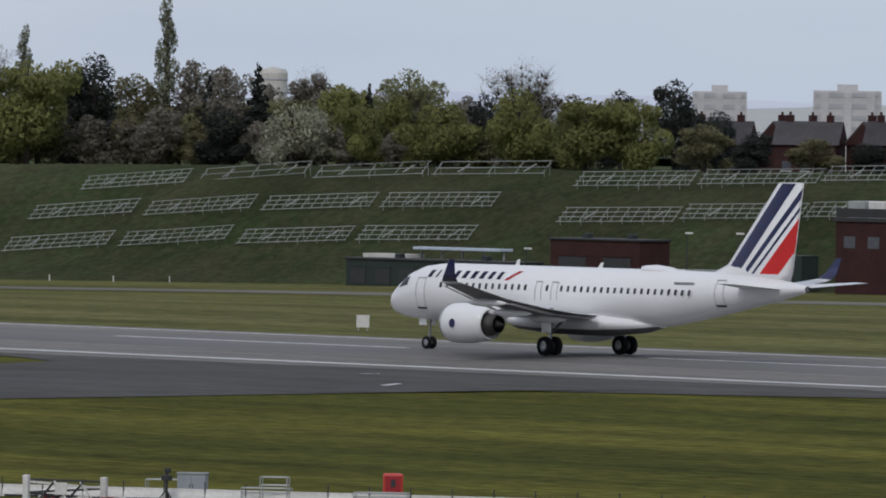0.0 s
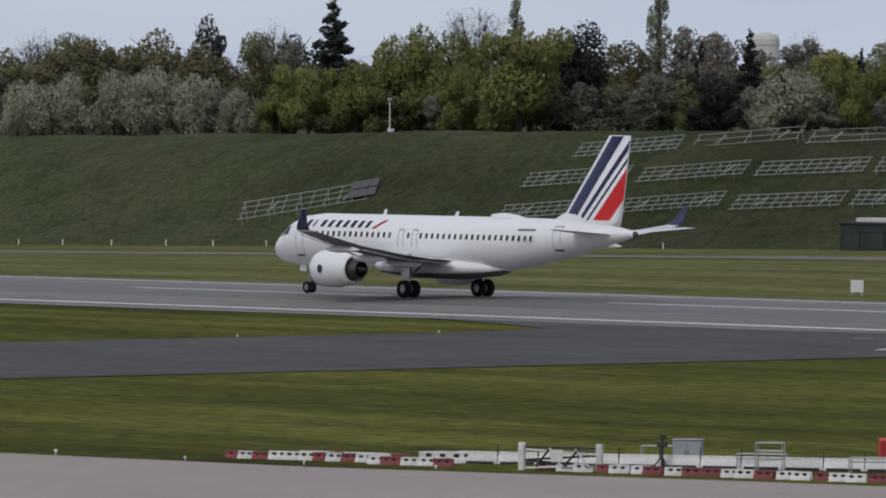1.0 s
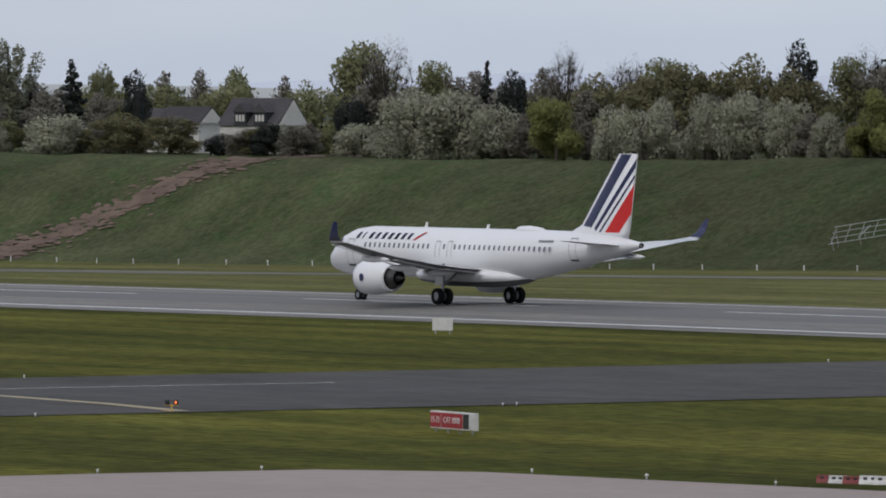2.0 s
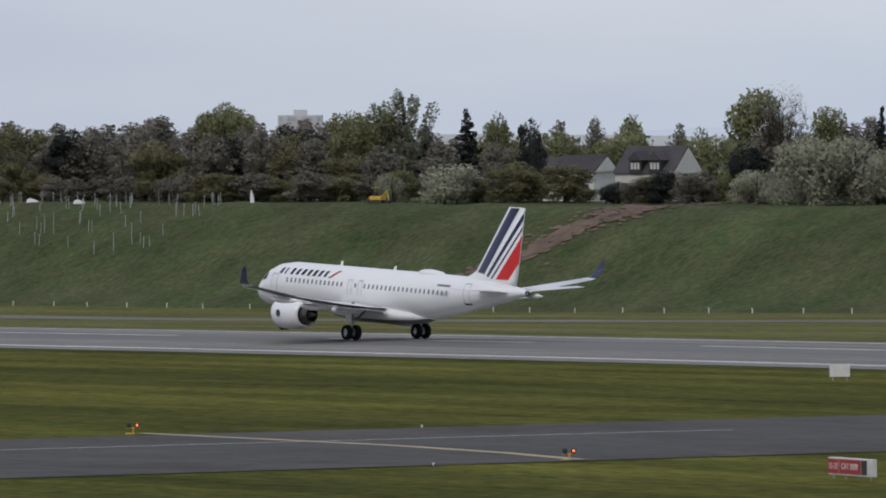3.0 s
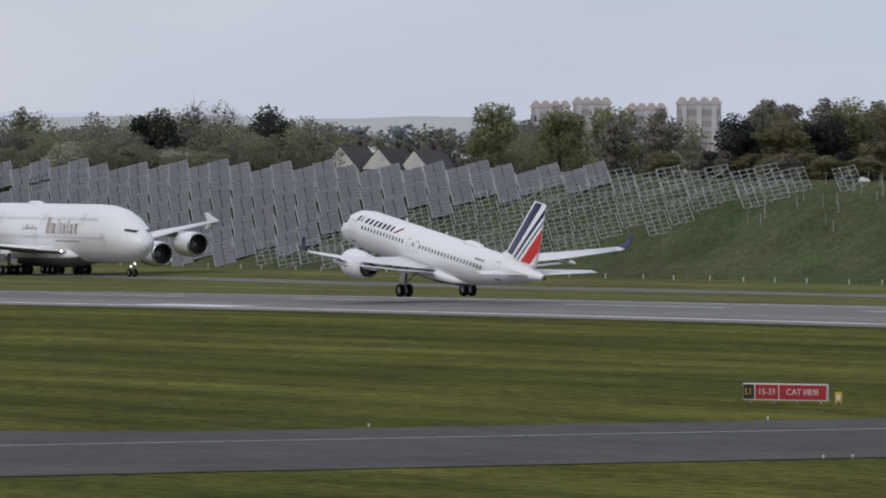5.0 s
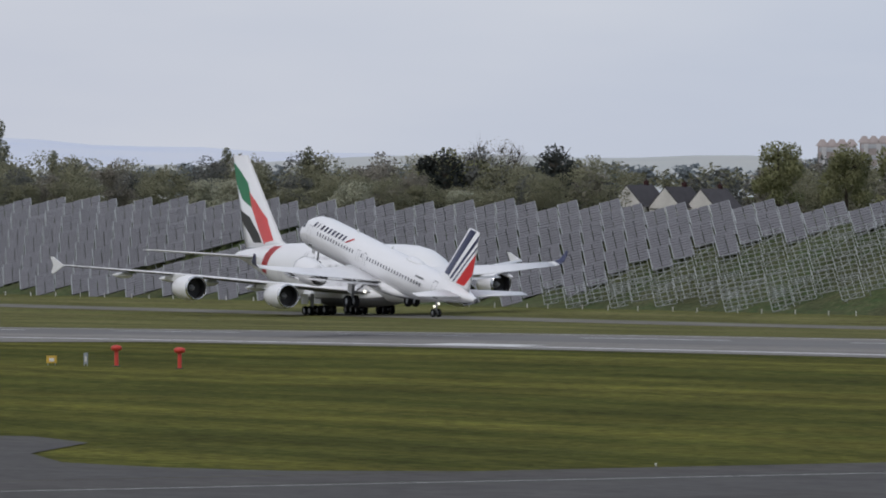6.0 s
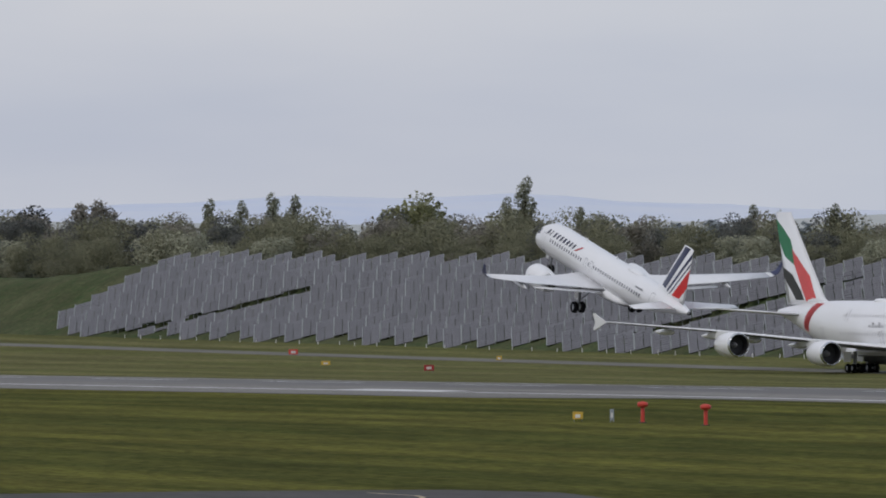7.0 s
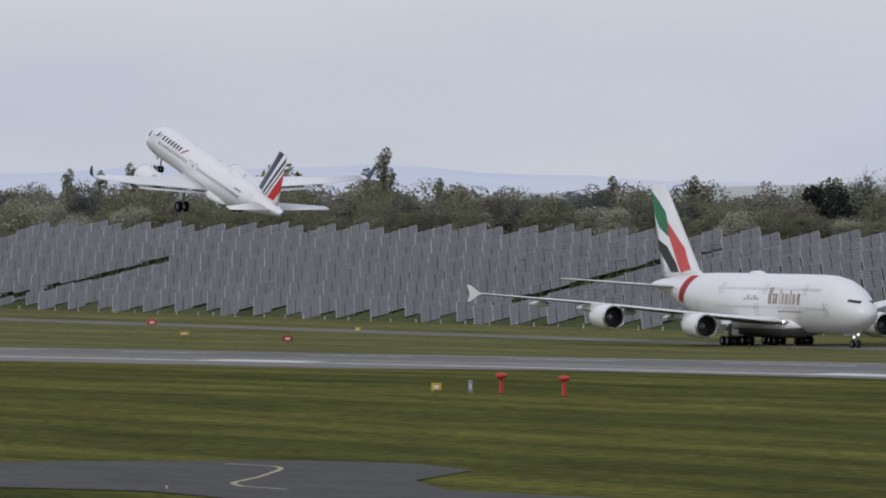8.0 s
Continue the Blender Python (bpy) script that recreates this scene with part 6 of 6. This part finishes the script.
# the belt behind, filling between the leading trees
for i in range(60):
    s = 790 + 5.7 * i + random.uniform(-2, 2)
    if 1040 < s < 1118:
        continue
    kind = random.choice(("brown", "olive", "green", "brown", "brown"))
    plant(kind, s, random.uniform(750, 764), random.uniform(8.0, 10.5) * lerp(s, ((740, 0.75), (800, 0.9), (870, 1.0), (1150, 1.1))), 1.3)
for i in range(44):
    s = 768 + 5.3 * i + random.uniform(-2, 2)
    plant(random.choice(("olive", "brown", "brown")), s, random.uniform(737, 743), random.uniform(4.5, 6.5) * lerp(s, ((740, 0.6), (820, 1.0), (1150, 1.0))), 1.3)
for i in range(14):
    plant(random.choice(("olive", "green", "brown")), 1064 + 5.3 * i, random.uniform(736, 741), random.uniform(3.6, 5.0), 1.3)
# the dense brown belt
for i in range(40):
    s = 1136 + 3.9 * i + random.uniform(-1.5, 1.5)
    plant(random.choice(("brown", "brown", "brown", "olive", "dark")), s, random.uniform(736, 768), random.uniform(9.2, 11.4), 1.25)
for i in range(27):
    s = 1128 + 5.2 * i + random.uniform(-1.5, 1.5)
    plant(random.choice(("brown", "brown", "olive")), s, random.uniform(731, 738), random.uniform(3.2, 4.8), 1.3)
for i in range(20):
    s = 1180 + 8 * i + random.uniform(-2, 2)
    plant("brown", s, random.uniform(778, 800), random.uniform(11.5, 13.2), 1.5)
for s, lat, h in ((1131, 757, 14.2), (1177, 760, 14.8), (1192, 770, 14.6), (1247, 760, 13.1), (1268, 872, 19.0), (1246, 868, 18.2), (1228, 870, 19.2), (1202, 868, 17.4)):
    plant("green", s, lat, h)
for s, lat, z in ((1433, 800, 19.5), (1409, 800, 18.8), (1390, 800, 18.7)):
    plant("green", s, lat, z - land_z(s, lat))
def woodland(name, spots, label, count=4200, size=0.155):
    """Far woods that nobody could count: crowns and stems of many trees as one mesh."""
    kinds = sorted({k for k, *_ in spots})
    verts, faces, mats, normals, n = [], [], [], [], 0
    for num, (kind, x, y, z, h, wide) in enumerate(spots):
        base_h, w = SPEC[kind][2], SPEC[kind][3]
        lobes = lobes_column(base_h, w, num) if kind == "poplar" else lobes_cone(base_h, w, num) if kind == "conifer" else lobes_round(base_h, w, 9, num, 0.1)
        v, f, nrm = crown_arrays(lobes, count, size, 1000 + num)
        k = h / base_h
        v = v * np.array([wide * (0.4 + 0.6 * k), wide * (0.4 + 0.6 * k), k]) + np.array([x, y, z])
        verts.append(v)
        normals.append(np.repeat(nrm, 3, axis=0))
        faces.append(f + n)
        mats.append(np.full(len(f), kinds.index(kind)))
        n += len(v)
    me = bpy.data.meshes.new(name)
    me.from_pydata(np.concatenate(verts).tolist(), [], np.concatenate(faces).tolist())
    # far trees take the leaf colours that have haze mixed in
    for kind in kinds:
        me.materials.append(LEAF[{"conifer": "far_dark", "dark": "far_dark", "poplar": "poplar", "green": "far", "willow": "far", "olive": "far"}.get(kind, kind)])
    me.polygons.foreach_set("material_index", np.concatenate(mats).astype(np.int32))
    me.shade_smooth()
    me.normals_split_custom_set(np.concatenate(normals).tolist())
    return tagged(new(name, me), label, "woodland", kind="stuff")


spots = []
for row, (lat, top, kinds) in enumerate(((775, 11.2, ("olive", "green", "green", "willow", "pale")), (825, 13.8, ("green", "olive", "dark", "brown", "willow")), (880, 15.4, ("dark", "green", "brown", "olive")))):
    for i in range(64):
        s = 1395 + 11.5 * i + 6 * row + random.uniform(-4, 4) + row * 50
        la = lat + random.uniform(-12, 12)
        if row == 0 and s < 1440 or 1.795 < s / la < 1.875 or row < 2 and 1590 < s < 1640 and i % 2:
            continue
        z = land_z(s, la)
        h = max(4, top * lerp(s, ((1400, 1.12), (1700, 1.12), (2100, 1.15))) + random.uniform(-2.2, 1.8) - z)
        spots.append((random.choice(kinds), -s, la, z - 0.3, h, 1.5))
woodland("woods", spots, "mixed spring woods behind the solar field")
spots = []
for i in range(70):
    s = 2060 + 11 * i + random.uniform(-5, 5)
    la = 850 + 0.12 * (s - 2080) + random.uniform(-30, 30)
    spots.append((random.choice(("brown", "dark", "olive")), -s, la, land_z(s, la) - 0.3, random.uniform(13, 17), 1.5))
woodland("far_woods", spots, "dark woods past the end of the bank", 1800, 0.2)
spots = []
for i in range(44):
    s, la = 1760 + 8.2 * i + random.uniform(-4, 4), random.uniform(1010, 1090)
    z = land_z(s, la)
    spots.append((random.choice(("brown", "olive", "dark", "brown", "green")), -s, la, z - 0.3, random.uniform(12.5, 15.5) - z, 1.7))
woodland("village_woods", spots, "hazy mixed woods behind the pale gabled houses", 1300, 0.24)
spots = []
for i in range(150):
    yaw, r = radians(46 + 24 * i / 150 + random.uniform(-0.15, 0.15)), random.uniform(2600, 3300)
    spots.append(("blue", -r * math.sin(yaw), r * math.cos(yaw), 3, random.uniform(8, 12.5), 1.4))
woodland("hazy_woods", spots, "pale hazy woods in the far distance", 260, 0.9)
for s, lat, z, kind in ((1611, 850, 19.1, "dark"), (1732, 900, 21.4, "bare"), (1658, 850, 18.3, "dark"), (1938, 880, 25.2, "poplar"), (1958, 885, 20.6, "poplar"), (2250, 950, 22.4, "poplar"), (2237, 950, 21.7, "poplar"), (2109, 930, 22.6, "green"), (1952, 900, 18.2, "poplar"), (2294, 950, 20.9, "poplar"), (2272, 950, 20.2, "poplar"), (2293, 900, 19.5, "dark"), (2245, 900, 20.6, "brown"), (1840, 890, 18.6, "poplar"), (1800, 890, 18.8, "poplar"), (1696, 870, 18.8, "green"), (2270, 905, 19.8, "brown")):
    plant(kind, s, lat, z - land_z(s, lat), 1.25 if kind != "poplar" else 1.15)
# ---- houses, towers and the far distance ----
def house(s, lat, up, L, W, H, ridge, rz, wall, label, timber=False, chimneys=1):
    ob = empty("house", at(s, lat, up, rz), label, "house", "houses behind the bank")
    part("wall", boxm((L, W, H + 8), (0, 0, H / 2 - 4), bevel=0.03), wall, ob)
    roof = part("roof", loft([[(-L / 2 - 0.3, -W / 2 - 0.4, H - 0.2), (-L / 2 - 0.3, 0, H + ridge), (-L / 2 - 0.3, W / 2 + 0.4, H - 0.2)], [(L / 2 + 0.3, -W / 2 - 0.4, H - 0.2), (L / 2 + 0.3, 0, H + ridge), (L / 2 + 0.3, W / 2 + 0.4, H - 0.2)]]), ROOF, ob)
    for sx in (-1, 1):
        part("gable", plate([(sx * (L / 2 + 0.32), -W / 2, H - 0.2), (sx * (L / 2 + 0.32), W / 2, H - 0.2), (sx * (L / 2 + 0.32), 0, H + ridge - 0.3)], 0.1, (1, 0, 0)), wall, ob)
    for i in range(chimneys):
        x = L * (0.32 - 0.64 * i / max(1, chimneys - 1)) if chimneys > 1 else L * 0.3
        c = part("chimney", boxm((0.9, 0.7, 1.4), (x, 0.2, H + ridge + 0.1), bevel=0.03), BRICK, roof)
        part("chimney_pot", rod((x, 0.2, H + ridge + 0.75), (x, 0.2, H + ridge + 1.2), 0.16), BRICK, c)
    for x in (-L * 0.3, 0.0, L * 0.3):
        w = part("window", boxm((1.2, 0.06, 1.2), (x, -W / 2 - 0.03, H * 0.7), bevel=0.02), GLASS, ob)
        part("sill", boxm((1.4, 0.16, 0.1), (x, -W / 2 - 0.08, H * 0.7 - 0.65), bevel=0.02), RENDERW, w)
    if timber:
        for x in (-L * 0.12, L * 0.22):
            d = part("dormer", boxm((2.2, 2.0, 2.2), (x, -W / 2 + 0.6, H + 0.8), bevel=0.03), DARK, ob, "dark timbered dormer")
            part("dormer_roof", loft([[(x - 1.4, y, H + 1.8), (x, y, H + 3.2), (x + 1.4, y, H + 1.8)] for y in (-W / 2 - 0.6, -W / 2 + 2.6)]), ROOF, d)
            for k in (-0.6, 0, 0.6):
                part("dormer_window", boxm((0.4, 0.06, 1.0), (x + k, -W / 2 - 0.42, H + 0.9), bevel=0.01), RENDERW, d)
    return ob


house(1181.3, 842, 0, 10.7, 8, 8.4, 4.0, 20, RENDERW, "white house with a steep slate roof and timbered dormers", True, 0)
house(1209.6, 848, 0, 8.0, 6.5, 9.2, 2.4, 20, RENDERW, "white-gabled house with a brown slate roof", False, 0)
house(1222.8, 850, 0, 7.0, 6.5, 9.1, 2.4, 20, RENDERW, "white-gabled house with a brown slate roof", False, 0)
for x0, s, lat in ((0, 1668, 908, ), (1, 1664, 914), (2, 1675, 903)):
    house(s, lat, 0, 9, 8, 10.3, 4.2, 118, RENDERW, "pale gabled house beyond the solar field", False)
house(1638, 925, 0, 9, 7, 13.5, 2.0, 30, BRICK, "brick house with a wide dormer beyond the solar field", False)
house(1545, 905, 0, 8, 7, 12.0, 3.0, 110, RENDERW, "pale gabled house among trees", False)
for i, (s, lat) in enumerate(((854, 850), (846, 856), (838, 850), (830, 856), (822, 850), (813, 856), (806, 850))):
    house(s, lat, 0, 8, 7, 9.6 + 0.7 * (i % 2), 2.8, 35 + 50 * (i % 2), BRICK, "red brick house with a dark slate roof and chimneys", False, 2)


def tower_block(x, y, top, w, d, floors, rz, label, crenel=False):
    """A far block of flats; floors are storeys of three metres below the top."""
    ob = empty("tower_block", pose(x, y, top - 3.0 * floors, 0, 0, rz), label, "tower block", "far tower blocks")
    H = 3.0 * floors
    part("core", boxm((w, d, H), (0, 0, H / 2)), TOWERB if crenel else TOWER, ob)
    for f in range(floors):
        part("window_band", boxm((w * 0.94, d + 0.3, 1.2), (0, 0, 3.0 * f + 1.9)), TOWERG, ob)
    for sx in (-0.34, 0, 0.34):
        part("bay", boxm((w * 0.12, d + 1.0, H - 0.4), (w * sx, 0, H / 2 - 0.2)), TOWER, ob)
    if crenel:
        for sx in (-0.38, -0.13, 0.13, 0.38):
            part("roof_house", loft([[(w * sx + a, b, H) for a, b in ((-1.9, -3), (1.9, -3), (1.9, 3), (-1.9, 3))], [(w * sx + a, b, H + 1.8) for a, b in ((-0.5, -2), (0.5, -2), (0.5, 2), (-0.5, 2))]]), TOWERB, ob)
    else:
        part("roof_house", boxm((w * 0.3, d * 0.5, 1.8), (0, 0, H + 0.8)), TOWER, ob)
    return ob


tower_block(-1772, 1763, 19.6, 14.5, 12, 12, 45, "pale concrete tower block far beyond the trees")
tower_block(-1748, 1787, 20.2, 18, 12, 12, 45, "pale concrete tower block far beyond the trees")
tower_block(-2507, 1647, 22.6, 14, 12, 12, 55, "pale concrete tower block in the haze")
for x0, y0, x1, y1, top in ((-2264.8, 1276.9, -2259.6, 1286.1, 18.9), (-2259.1, 1287, -2254, 1295.9, 19.8), (-2251.7, 1300, -2246.4, 1309.1, 18.2), (-2244.8, 1311.8, -2238.7, 1322.2, 19.8)):
    tower_block((x0 + x1) / 2, (y0 + y1) / 2, top, math.hypot(x1 - x0, y1 - y0), 10, 12, 61, "brownish block of flats with a jagged roofline", True)
water = empty("water_tower", pose(-1112, 1006, 0), "round white water tank on a tower above the trees", "water tower")
part("tank", lathe([(13.5, 1.2), (14.2, 2.2), (20.4, 2.3), (21.0, 2.0), (21.4, 0.2)], (0, 0, 0), "z", 24), RENDERW, water)
part("shaft", rod((0, 0, -8), (0, 0, 14), 1.1, 1.1, 16), RENDERW, water)
for i in range(3):
    part("band", lathe([(15.2 + 2 * i, 2.3), (15.4 + 2 * i, 2.36), (15.6 + 2 * i, 2.3)], (0, 0, 0), "z", 24), SEAM, water)
white_shed = empty("white_warehouse", pose(-2480, 1150, 9.5, 0, 0, 65), "low white warehouse far off in the fields", "warehouse")
part("wall", boxm((9, 8, 16), (0, 0, -3.4)), RENDERW, white_shed)
part("roof", boxm((9.4, 8.4, 0.4), (0, 0, 4.7)), WHITE, white_shed)

# air haze is mixed into the base colours of fields and hills
HAZE_TINTED = [material("haze_tinted_fields_near", (0.47, 0.475, 0.45), 1.0, var=0.6, scale=0.01, var2=0.5, scale2=0.05, tint=(0.42, 0.44, 0.43)),
        material("haze_tinted_hills_far", (0.58, 0.63, 0.74), 1.0, var=0.7, scale=0.006, var2=0.5, scale2=0.03, tint=(0.66, 0.68, 0.73))]


def ridge(dist, depth, base, rise, yaws, mat, seed, label):
    bm = bmesh.new()
    rows = []
    for i in range(121):
        yaw = radians(yaws[0] + (yaws[1] - yaws[0]) * i / 120)
        hgt = rise * (0.6 + 0.55 * noise.noise(Vector((i * 0.07, seed, 0))) + 0.12 * noise.noise(Vector((i * 0.45, seed, 4))))
        row = []
        for dd, z in ((0, base), (depth * 0.5, base + hgt * 0.75), (depth, base + hgt)):
            r = dist + dd
            row.append(bm.verts.new((-r * math.sin(yaw), r * math.cos(yaw), z)))
        rows.append(row)
    for a, b in zip(rows, rows[1:]):
        for i in range(2):
            bm.faces.new((a[i], b[i], b[i + 1], a[i + 1]))
    return tagged(part("backdrop", bm, mat, smooth=True), label, "hills", kind="structure")


ridge(3300, 500, 4, 16, (40, 80), HAZE_TINTED[0], 3.3, "hazy far fields and woods below the hills")
ridge(4200, 500, 4, 23.5, (40, 80), HAZE_TINTED[1], 9.1, "hills tinted pale blue with haze on the horizon")

motions()
